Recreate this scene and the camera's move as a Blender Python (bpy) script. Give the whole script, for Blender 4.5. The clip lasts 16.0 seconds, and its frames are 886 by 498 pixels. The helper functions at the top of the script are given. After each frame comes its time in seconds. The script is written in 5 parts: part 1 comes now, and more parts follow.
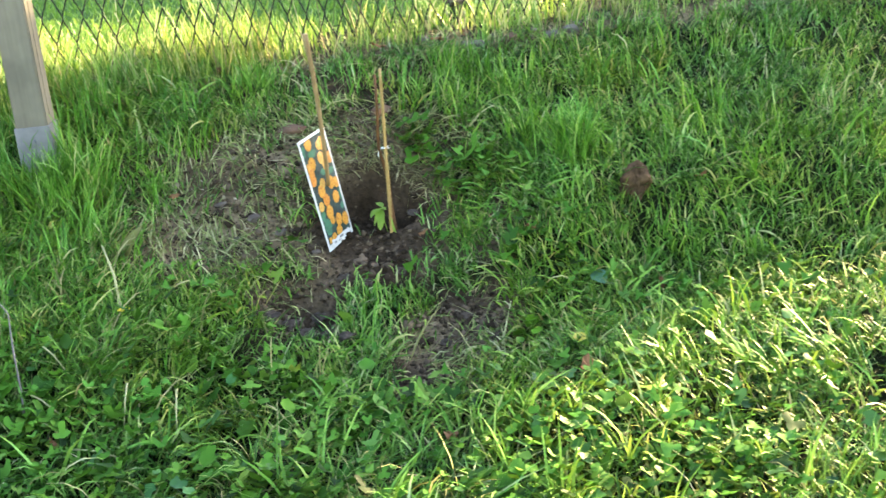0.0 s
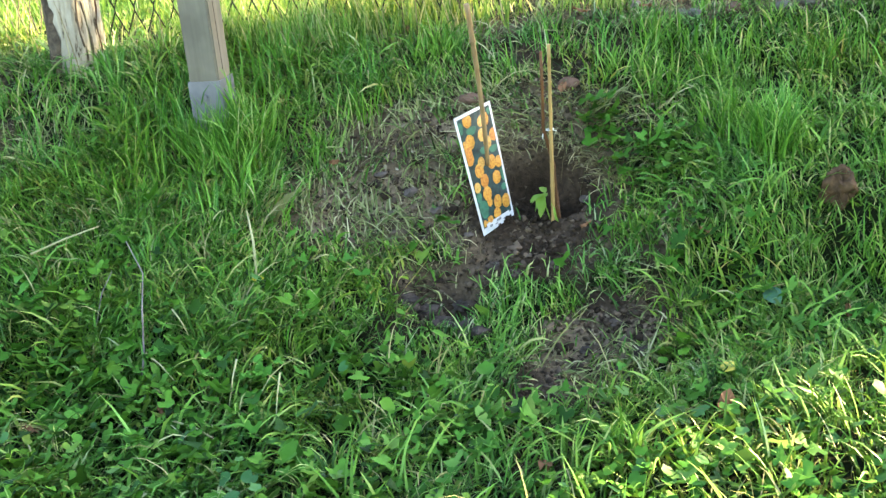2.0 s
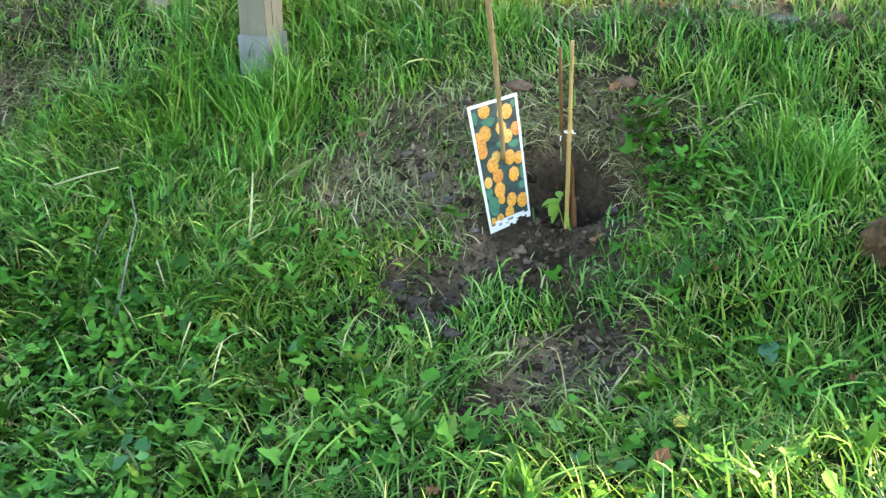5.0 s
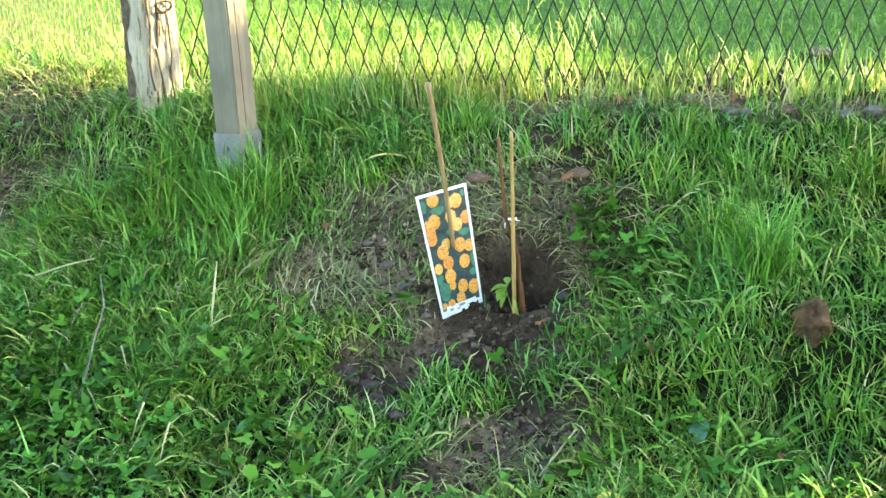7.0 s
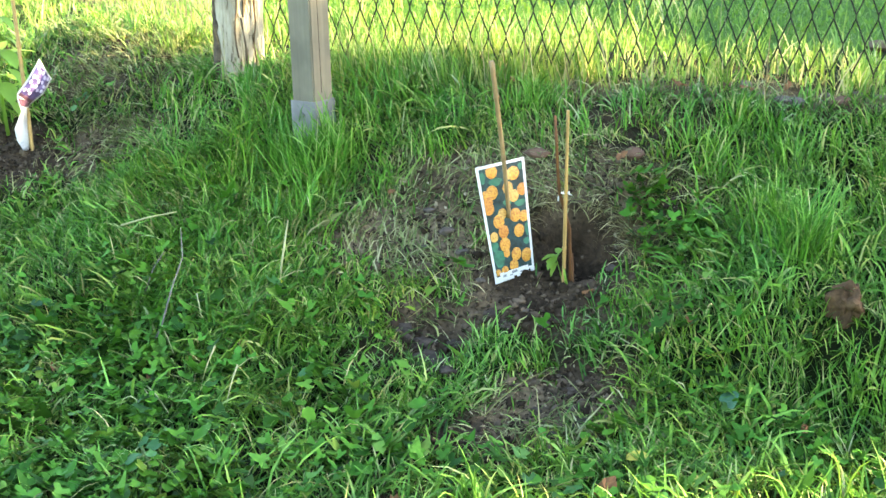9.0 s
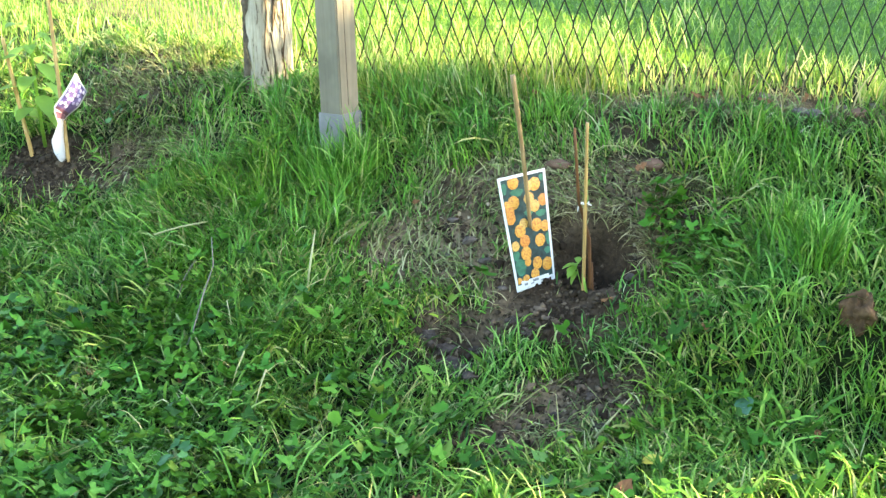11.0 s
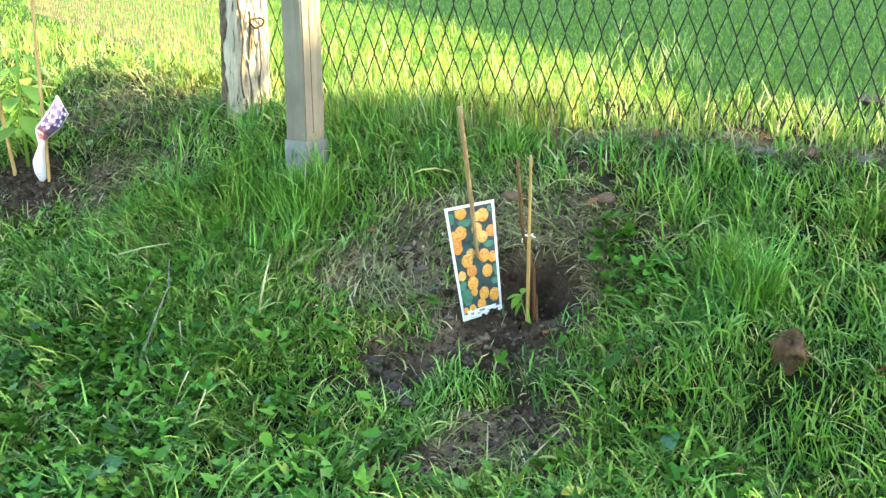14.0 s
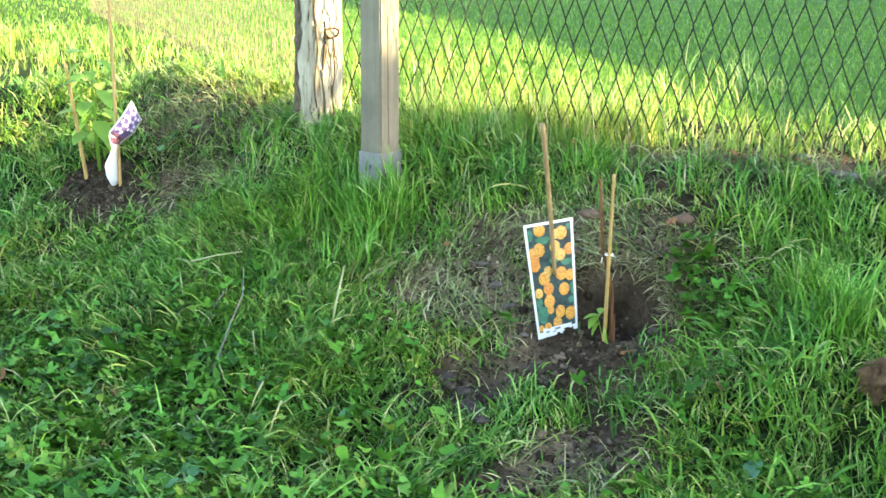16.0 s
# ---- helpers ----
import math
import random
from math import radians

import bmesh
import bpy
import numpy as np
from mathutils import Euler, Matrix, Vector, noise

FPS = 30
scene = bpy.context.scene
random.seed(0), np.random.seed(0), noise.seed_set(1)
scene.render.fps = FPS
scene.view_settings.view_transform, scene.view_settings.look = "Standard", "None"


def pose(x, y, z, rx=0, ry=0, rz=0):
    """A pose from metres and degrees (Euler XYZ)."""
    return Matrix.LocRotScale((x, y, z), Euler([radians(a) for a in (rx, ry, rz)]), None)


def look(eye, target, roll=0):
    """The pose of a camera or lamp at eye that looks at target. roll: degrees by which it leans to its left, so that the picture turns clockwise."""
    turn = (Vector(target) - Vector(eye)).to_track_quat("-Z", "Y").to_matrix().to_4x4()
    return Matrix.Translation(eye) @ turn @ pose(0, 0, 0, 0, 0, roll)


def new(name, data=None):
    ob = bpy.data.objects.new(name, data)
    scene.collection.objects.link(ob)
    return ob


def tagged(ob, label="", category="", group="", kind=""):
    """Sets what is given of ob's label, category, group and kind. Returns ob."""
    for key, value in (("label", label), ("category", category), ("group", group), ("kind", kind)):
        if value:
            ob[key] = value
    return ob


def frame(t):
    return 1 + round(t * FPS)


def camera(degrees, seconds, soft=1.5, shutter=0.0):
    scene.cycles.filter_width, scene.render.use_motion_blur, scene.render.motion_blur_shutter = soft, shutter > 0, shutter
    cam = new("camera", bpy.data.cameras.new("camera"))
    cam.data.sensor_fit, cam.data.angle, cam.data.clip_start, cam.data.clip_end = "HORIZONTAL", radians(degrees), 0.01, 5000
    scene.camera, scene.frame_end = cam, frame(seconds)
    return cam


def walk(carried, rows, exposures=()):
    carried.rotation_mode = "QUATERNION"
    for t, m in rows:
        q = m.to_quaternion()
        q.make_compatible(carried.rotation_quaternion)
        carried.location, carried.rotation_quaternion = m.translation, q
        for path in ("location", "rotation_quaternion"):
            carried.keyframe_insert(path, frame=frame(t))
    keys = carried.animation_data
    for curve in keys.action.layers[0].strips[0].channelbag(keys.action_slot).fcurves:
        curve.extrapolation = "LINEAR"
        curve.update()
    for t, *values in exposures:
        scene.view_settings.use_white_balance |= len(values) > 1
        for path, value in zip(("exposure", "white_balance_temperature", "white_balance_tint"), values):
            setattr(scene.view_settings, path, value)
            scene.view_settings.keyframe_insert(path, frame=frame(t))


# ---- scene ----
cam = camera(41.0, 16.0, soft=1.45, shutter=0.2)
PATH = [
    (0, (0.019, -0.185, 0.828), (-0.002, 1.716, 0.205), -5.4),
    (0.5, (-0.059, -0.064, 0.841), (-0.184, 1.825, 0.197), -4.6),
    (1, (0.015, 0.024, 0.865), (-0.31, 1.872, 0.174), -7.5),
    (1.5, (0.359, 0.017, 0.855), (-0.143, 1.823, 0.156), -7.2),
    (2, (0.356, 0.081, 0.87), (-0.197, 1.872, 0.173), -5.3),
    (2.5, (0.39, 0.133, 0.893), (-0.154, 1.919, 0.176), -2.7),
    (3, (0.651, 0.215, 0.849), (-0.1, 1.916, 0.113), -2.6),
    (3.2, (0.693, 0.264, 0.869), (-0.116, 1.928, 0.109), -3.3),
    (5.3, (0.814, 0.424, 0.879), (-0.144, 2.012, 0.132), -1.5),
    (5.5, (0.8, 0.384, 0.843), (-0.129, 2.002, 0.124), -1.5),
    (6, (0.822, 0.367, 0.868), (-0.122, 2.028, 0.276), -2.2),
    (6.5, (0.952, 0.404, 0.846), (-0.05, 2.039, 0.277), -3.4),
    (7, (1.062, 0.468, 0.849), (-0.014, 2.054, 0.279), -2.9),
    (7.5, (1.068, 0.451, 0.851), (-0.039, 2.015, 0.276), -2.2),
    (8, (1.012, 0.344, 0.868), (-0.073, 1.901, 0.236), -0.1),
    (8.5, (1.025, 0.27, 0.91), (-0.046, 1.835, 0.275), 0.2),
    (9, (1.182, 0.365, 0.878), (0.01, 1.868, 0.271), -1.2),
    (9.2, (1.211, 0.419, 0.884), (-0.009, 1.885, 0.281), -1.7),
    (11.3, (1.247, 0.316, 0.899), (0.034, 1.794, 0.314), -1.5),
    (11.5, (1.302, 0.363, 0.888), (0.056, 1.821, 0.317), -1.3),
    (12, (1.342, 0.424, 0.882), (0.011, 1.795, 0.293), -3.2),
    (12.5, (1.318, 0.407, 0.904), (-0.004, 1.798, 0.342), -4.4),
    (13, (1.351, 0.404, 0.877), (0.074, 1.83, 0.299), -2.5),
    (13.5, (1.384, 0.425, 0.887), (0.124, 1.88, 0.347), -0.5),
    (14, (1.423, 0.436, 0.896), (0.146, 1.878, 0.358), -0.5),
    (14.5, (1.43, 0.441, 0.913), (0.137, 1.878, 0.401), -0.6),
    (15, (1.422, 0.433, 0.907), (0.145, 1.881, 0.387), 0.6),
    (15.5, (1.392, 0.403, 0.916), (0.113, 1.844, 0.38), 1.4),
    (16, (1.341, 0.389, 0.907), (0.015, 1.792, 0.383), 0.6),
]
walk(cam, [(t, look(eye, target, roll)) for t, eye, target, roll in PATH], [(0, 3.1, 7300, 15), (0.5, 2.94, 7200, 15), (1.0, 2.82, 7100, 15), (1.5, 3.05, 7000, 14), (3.2, 2.99, 6900, 11), (6, 3.15, 6950, 8), (16, 3.18, 6950, 9)])


# ---- light ----
AZ, EL = radians(38.0), radians(20.0)
SUN = Vector((math.cos(AZ) * math.cos(EL), math.sin(AZ) * math.cos(EL), math.sin(EL)))
world = bpy.data.worlds.new("sky")
scene.world = world
world.use_nodes = True
wn = world.node_tree
sky = wn.nodes.new("ShaderNodeTexSky")
sky.sky_type, sky.sun_disc = "NISHITA", False
sky.sun_elevation, sky.sun_rotation = EL, radians(90) - AZ
wn.nodes["Background"].inputs[1].default_value = 0.15
wn.links.new(sky.outputs[0], wn.nodes["Background"].inputs[0])
lamp = bpy.data.lights.new("sun", "SUN")
lamp.energy, lamp.angle, lamp.color = 5.7, radians(0.6), (1.0, 0.8, 0.45)
sun = new("sun", lamp)
sun.matrix_world = look(SUN * 30, (0, 0, 0))


# ---- materials ----
def material(name):
    m = bpy.data.materials.new(name)
    m.use_nodes = True
    return m, m.node_tree.nodes, m.node_tree.links, m.node_tree.nodes["Principled BSDF"]


def ramp(nodes, links, fac, stops):
    r = nodes.new("ShaderNodeValToRGB")
    while len(r.color_ramp.elements) < len(stops):
        r.color_ramp.elements.new(0.5)
    for e, (p, c) in zip(r.color_ramp.elements, stops):
        e.position, e.color = p, (*c, 1)
    links.new(fac, r.inputs[0])
    return r.outputs[0]


def noise_tex(nodes, links, scale, detail=6.0, coords="Object", rough=0.6, stretch=None):
    co = nodes.new("ShaderNodeTexCoord")
    n = nodes.new("ShaderNodeTexNoise")
    n.inputs["Scale"].default_value, n.inputs["Detail"].default_value, n.inputs["Roughness"].default_value = scale, detail, rough
    if stretch:
        mp = nodes.new("ShaderNodeMapping")
        mp.inputs["Scale"].default_value = stretch
        links.new(co.outputs[coords], mp.inputs[0])
        links.new(mp.outputs[0], n.inputs["Vector"])
    else:
        links.new(co.outputs[coords], n.inputs["Vector"])
    return n


def bump(nodes, links, height, shader, strength=0.4, distance=0.01):
    b = nodes.new("ShaderNodeBump")
    b.inputs["Strength"].default_value, b.inputs["Distance"].default_value = strength, distance
    links.new(height, b.inputs["Height"])
    links.new(b.outputs[0], shader.inputs["Normal"])


def mixed(nodes, links, a, b, fac, blend="MIX"):
    x = nodes.new("ShaderNodeMix")
    x.data_type, x.blend_type = "RGBA", blend
    if isinstance(fac, float):
        x.inputs["Factor"].default_value = fac
    else:
        links.new(fac, x.inputs["Factor"])
    for sock, v in ((x.inputs[6], a), (x.inputs[7], b)):
        if isinstance(v, tuple):
            sock.default_value = (*v, 1)
        else:
            links.new(v, sock)
    return x.outputs[2]


def leafy(name, stops, patch=((0.7, 0.72, 0.7), (1.2, 1.18, 1.15)), scale=5.0, through_light=0.2, rough=0.45, gloss=0.2, hue=0.0):
    """Foliage: colour by blade and by patch, bluer in some patches and yellower in others, with yellower light passing through."""
    m, n, l, p = material(name)
    geo = n.new("ShaderNodeNewGeometry")
    col = ramp(n, l, geo.outputs["Random Per Island"], stops)
    nz = noise_tex(n, l, scale, 9.0, rough=0.75)
    col = mixed(n, l, col, ramp(n, l, nz.outputs[0], ((0.3, patch[0]), (0.7, patch[1]))), 1.0, "MULTIPLY")
    if hue:
        hz = noise_tex(n, l, scale * 0.7, 5.0, rough=0.65)
        col = mixed(n, l, col, ramp(n, l, hz.outputs[0], ((0.36, (1 - hue, 1.0, 1 + 1.6 * hue)), (0.64, (1 + hue, 1.0, 1 - 1.2 * hue)))), 1.0, "MULTIPLY")
    l.new(col, p.inputs["Base Color"])
    p.inputs["Roughness"].default_value = rough
    p.inputs["Specular IOR Level"].default_value = gloss
    if through_light:
        tr = n.new("ShaderNodeBsdfTranslucent")
        sap = n.new("ShaderNodeHueSaturation")
        sap.inputs["Hue"].default_value, sap.inputs["Saturation"].default_value, sap.inputs["Value"].default_value = 0.475, 0.95, 1.5
        l.new(col, sap.inputs["Color"])
        l.new(sap.outputs[0], tr.inputs[0])
        mx = n.new("ShaderNodeMixShader")
        mx.inputs[0].default_value = through_light
        l.new(p.outputs[0], mx.inputs[1])
        l.new(tr.outputs[0], mx.inputs[2])
        l.new(mx.outputs[0], n["Material Output"].inputs[0])
    return m


GREENS = ((0.0, (0.01, 0.032, 0.005)), (0.2, (0.034, 0.1, 0.012)), (0.38, (0.06, 0.165, 0.019)), (0.6, (0.1, 0.235, 0.03)), (0.78, (0.17, 0.33, 0.05)), (0.9, (0.29, 0.38, 0.11)), (1.0, (0.44, 0.39, 0.2)))
M_GRASS = leafy("grass_blades", GREENS, scale=5.0, through_light=0.07, hue=0.2)
M_TALL = leafy("tall_grass_blades", ((0.0, (0.036, 0.13, 0.012)), (0.5, (0.08, 0.23, 0.024)), (0.8, (0.15, 0.34, 0.045)), (0.95, (0.24, 0.4, 0.09)), (1.0, (0.42, 0.42, 0.2))), scale=7.0, through_light=0.14, hue=0.15)
# Paler, yellower copy of the grass: the verge's sunshine is put into the colour
M_SUNLIT_VERGE = leafy("sunlit_verge_blades", ((0.0, (0.04, 0.12, 0.014)), (0.5, (0.13, 0.27, 0.04)), (0.8, (0.25, 0.37, 0.085)), (1.0, (0.46, 0.43, 0.22))), scale=4.0, through_light=0.3, hue=0.15)
M_LAWN = leafy("mown_lawn_blades", ((0.0, (0.06, 0.17, 0.016)), (0.5, (0.09, 0.215, 0.023)), (1.0, (0.13, 0.26, 0.036))), ((0.9, 0.9, 0.9), (1.1, 1.1, 1.05)), 2.0, 0.3, 0.5, 0.3)
M_DRY = leafy("dry_grass", ((0.0, (0.09, 0.07, 0.034)), (0.4, (0.2, 0.165, 0.08)), (0.7, (0.2, 0.22, 0.085)), (1.0, (0.45, 0.4, 0.24))), scale=6.0, through_light=0.15, rough=0.7)
M_CLOVER = leafy("broad_leaves", ((0.0, (0.009, 0.034, 0.005)), (0.32, (0.034, 0.125, 0.011)), (0.75, (0.068, 0.21, 0.024)), (0.95, (0.1, 0.22, 0.035)), (1.0, (0.13, 0.22, 0.04))), scale=6.0, through_light=0.1, rough=0.5, gloss=0.12, hue=0.15)
M_ROUND = leafy("rounded_weed_leaves", ((0.0, (0.012, 0.05, 0.012)), (0.4, (0.034, 0.125, 0.024)), (0.8, (0.055, 0.165, 0.036)), (1.0, (0.085, 0.19, 0.048))), scale=7.0, through_light=0.1, rough=0.45, gloss=0.22, hue=0.1)
M_YOUNG = leafy("young_leaves", ((0.0, (0.15, 0.31, 0.05)), (1.0, (0.3, 0.47, 0.11))), through_light=0.55)
M_COARSE = leafy("coarse_grass_blades", ((0.0, (0.04, 0.13, 0.014)), (0.5, (0.1, 0.25, 0.028)), (0.85, (0.21, 0.38, 0.06)), (1.0, (0.42, 0.41, 0.17))), scale=5.0, through_light=0.15, hue=0.2)
M_FLAT = leafy("flattened_grass_blades", ((0.0, (0.06, 0.1, 0.026)), (0.4, (0.14, 0.19, 0.055)), (0.75, (0.25, 0.29, 0.11)), (1.0, (0.44, 0.42, 0.24))), scale=6.0, through_light=0.15, rough=0.5)
M_STRAW = leafy("withered_grass", ((0.0, (0.1, 0.11, 0.032)), (0.5, (0.22, 0.23, 0.08)), (1.0, (0.42, 0.38, 0.2))), scale=6.0, through_light=0.2, rough=0.6)
M_LITTER = leafy("leaf_litter", ((0.0, (0.045, 0.032, 0.018)), (0.5, (0.15, 0.115, 0.072)), (0.9, (0.27, 0.225, 0.15)), (1.0, (0.38, 0.34, 0.25))), through_light=0.05, rough=0.8)
M_DEAD = leafy("dead_leaves", ((0.0, (0.1, 0.045, 0.02)), (1.0, (0.2, 0.1, 0.045))), through_light=0.12, rough=0.7)


def soil_material():
    """Dug soil where the ground is bare, mossy mat under the grass blackened with gap shade."""
    m, n, l, p = material("garden_soil")
    a = noise_tex(n, l, 9.0, 8.0)
    b = noise_tex(n, l, 90.0, 6.0)
    col = ramp(n, l, a.outputs[0], ((0.3, (0.017, 0.0115, 0.007)), (0.5, (0.045, 0.032, 0.021)), (0.72, (0.095, 0.073, 0.052))))
    # Near-black: the shade between the grass blades is put into this colour
    shaded_thatch = ramp(n, l, a.outputs[0], ((0.3, (0.004, 0.007, 0.002)), (0.55, (0.009, 0.015, 0.004)), (0.75, (0.026, 0.03, 0.01))))
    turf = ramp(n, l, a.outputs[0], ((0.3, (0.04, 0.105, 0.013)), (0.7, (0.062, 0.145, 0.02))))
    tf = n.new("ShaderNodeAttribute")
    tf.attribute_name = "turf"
    shaded_thatch = mixed(n, l, shaded_thatch, turf, tf.outputs["Fac"])
    dry_soil = ramp(n, l, a.outputs[0], ((0.3, (0.062, 0.05, 0.034)), (0.5, (0.15, 0.114, 0.073)), (0.72, (0.26, 0.203, 0.138))))
    dn = n.new("ShaderNodeAttribute")
    dn.attribute_name = "dryness"
    col = mixed(n, l, col, dry_soil, dn.outputs["Fac"])
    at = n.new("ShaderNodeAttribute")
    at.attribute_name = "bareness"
    col = mixed(n, l, shaded_thatch, col, at.outputs["Fac"])
    fine = ramp(n, l, b.outputs[0], ((0.3, (0.55, 0.55, 0.55)), (0.7, (1.3, 1.25, 1.2))))
    l.new(mixed(n, l, col, fine, 1.0, "MULTIPLY"), p.inputs["Base Color"])
    p.inputs["Roughness"].default_value = 0.95
    p.inputs["Specular IOR Level"].default_value = 0.08
    bump(n, l, b.outputs[0], p, 0.9, 0.012)
    return m


def wood(name, stops, grain=(60.0, 60.0, 3.0), rough=0.75, depth=0.003):
    m, n, l, p = material(name)
    g = noise_tex(n, l, 1.0, 8.0, stretch=grain)
    s = noise_tex(n, l, 6.0, 4.0)
    col = ramp(n, l, g.outputs[0], stops)
    stain = ramp(n, l, s.outputs[0], ((0.35, (0.72, 0.72, 0.7)), (0.65, (1.08, 1.05, 1.0))))
    l.new(mixed(n, l, col, stain, 1.0, "MULTIPLY"), p.inputs["Base Color"])
    p.inputs["Roughness"].default_value = rough
    p.inputs["Specular IOR Level"].default_value = 0.2
    bump(n, l, g.outputs[0], p, 0.7, depth)
    return m


def plain(name, col, rough=0.5, metal=0.0, vary=0.25, scale=30.0, relief=0.0):
    m, n, l, p = material(name)
    nz = noise_tex(n, l, scale, 6.0)
    c = ramp(n, l, nz.outputs[0], ((0.3, tuple(v * (1 - vary) for v in col)), (0.7, tuple(min(1, v * (1 + vary)) for v in col))))
    l.new(c, p.inputs["Base Color"])
    p.inputs["Roughness"].default_value, p.inputs["Metallic"].default_value = rough, metal
    p.inputs["Specular IOR Level"].default_value = 0.12 if rough > 0.7 else 0.4
    if relief:
        bump(n, l, nz.outputs[0], p, 0.6, relief)
    return m


def berry_print(name, col):
    """A printed berry: small rounded drupelets with darker gaps between them."""
    m, n, l, p = material(name)
    co = n.new("ShaderNodeTexCoord")
    v = n.new("ShaderNodeTexVoronoi")
    v.inputs["Scale"].default_value = 290.0
    l.new(co.outputs["Object"], v.inputs["Vector"])
    l.new(ramp(n, l, v.outputs["Distance"], ((0.1, tuple(min(1, 1.12 * c) for c in col)), (0.42, col), (0.8, (0.66 * col[0], 0.48 * col[1], 0.4 * col[2])))), p.inputs["Base Color"])
    p.inputs["Roughness"].default_value = 0.4
    return m


M_SOIL = soil_material()
M_POST = wood("weathered_post_timber", ((0.3, (0.15, 0.135, 0.105)), (0.55, (0.185, 0.168, 0.132)), (0.75, (0.215, 0.2, 0.16))), depth=0.001)
M_OLD = wood("old_grey_timber", ((0.34, (0.03, 0.022, 0.015)), (0.39, (0.12, 0.095, 0.065)), (0.43, (0.34, 0.3, 0.23)), (0.65, (0.46, 0.42, 0.34)), (0.8, (0.55, 0.52, 0.44))), (85.0, 85.0, 13.0), 0.85, 0.008)
M_BAMBOO = wood("bamboo", ((0.3, (0.3, 0.19, 0.065)), (0.6, (0.43, 0.29, 0.115)), (0.8, (0.52, 0.39, 0.19))), (200.0, 200.0, 12.0), 0.45, 0.0006)
M_BAMBOO_GREY = wood("weathered_bamboo", ((0.3, (0.19, 0.12, 0.055)), (0.6, (0.29, 0.2, 0.1)), (0.8, (0.38, 0.29, 0.17))), (200.0, 200.0, 12.0), 0.55, 0.0006)
M_STEM = wood("brown_cane_bark", ((0.3, (0.07, 0.032, 0.015)), (0.7, (0.16, 0.075, 0.03))), (120.0, 120.0, 20.0), 0.6, 0.001)
M_ZINC = plain("galvanised_steel", (0.16, 0.16, 0.175), 0.55, 0.3, 0.25, 18.0, 0.001)
M_WIRE = plain("dark_green_wire", (0.02, 0.022, 0.016), 0.75, 0.0, 0.4, 40.0)
# Lighter copy of the fence wire, with sunlit tan put into its colour
M_SUNLIT_WIRE = plain("sunlit_wire", (0.13, 0.11, 0.075), 0.7, 0.0, 0.4, 40.0)
M_RUST = plain("rusty_wire", (0.09, 0.05, 0.03), 0.8, 0.3, 0.4, 60.0)
M_CARD = plain("white_card", (0.52, 0.54, 0.56), 0.4, 0.0, 0.04, 12.0)
M_PRINT = plain("dark_teal_print", (0.008, 0.032, 0.034), 0.6, 0.0, 0.9, 40.0)
M_PRINT_LEAF = plain("printed_green_leaf", (0.022, 0.12, 0.075), 0.6, 0.0, 0.4, 60.0)
M_BERRY = berry_print("printed_orange_berry", (0.5, 0.25, 0.034))
M_BERRY_RED = berry_print("printed_red_orange_berry", (0.46, 0.19, 0.025))
M_BERRY_PALE = berry_print("printed_pale_berry", (0.5, 0.31, 0.075))
M_INK = plain("grey_ink", (0.17, 0.185, 0.21), 0.5, 0.0, 0.2, 60.0)
M_PURPLE = plain("purple_print", (0.16, 0.11, 0.3), 0.35, 0.0, 0.5, 60.0)
M_PINKDOT = plain("pale_violet_print", (0.6, 0.52, 0.72), 0.35, 0.0, 0.1, 60.0)
M_DARKRED = plain("dark_red_print", (0.13, 0.06, 0.1), 0.35, 0.0, 0.4, 60.0)
M_WET = plain("damp_dark_earth", (0.06, 0.047, 0.038), 0.85, 0.0, 0.55, 45.0, 0.02)
M_STONE = plain("pebble_stone", (0.11, 0.08, 0.055), 0.85, 0.0, 0.35, 60.0, 0.003)
M_CLOD = plain("dry_earth", (0.075, 0.046, 0.026), 0.95, 0.0, 0.6, 38.0, 0.02)
M_CRUMB = leafy("soil_crumbs", ((0.0, (0.02, 0.014, 0.009)), (0.6, (0.052, 0.038, 0.027)), (1.0, (0.125, 0.095, 0.067))), through_light=0.0, rough=0.95, gloss=0.1)
M_WHITE = plain("white_petals", (0.8, 0.8, 0.76), 0.6, 0.0, 0.05)
M_YELLOW = plain("yellow_petals", (0.8, 0.55, 0.03), 0.6, 0.0, 0.15)
M_TIE = plain("white_plastic_tie", (0.8, 0.8, 0.78), 0.35, 0.0, 0.05)
M_BLOCKER = plain("pale_blocker", (0.5, 0.48, 0.44), 0.9, 0.0, 0.1, 4.0)


# ---- mesh helpers ----
rng = np.random.default_rng(7)


def link_mesh(name, verts, faces, mat, smooth=False):
    me = bpy.data.meshes.new(name)
    me.from_pydata([tuple(v) for v in verts], [], faces)
    me.materials.append(mat)
    if smooth:
        me.polygons.foreach_set("use_smooth", [True] * len(me.polygons))
    me.update()
    return me


def part(name, data, parent=None, label="", mat=None):
    """Links a mesh or a bmesh as one object, under parent if one is given."""
    if isinstance(data, bmesh.types.BMesh):
        me = bpy.data.meshes.new(name)
        data.to_mesh(me)
        data.free()
        data = me
    if mat is not None:
        data.materials.clear()
        data.materials.append(mat)
    ob = new(name, data)
    if parent is not None:
        ob.parent = parent
        ob.matrix_parent_inverse = parent.matrix_basis.inverted()
    if label:
        tagged(ob, label)
    return ob


def empty(name, at, label, category, group="", kind=""):
    ob = new(name)
    ob.location = at
    ob.empty_display_size = 0.05
    return tagged(ob, label, category, group, kind)


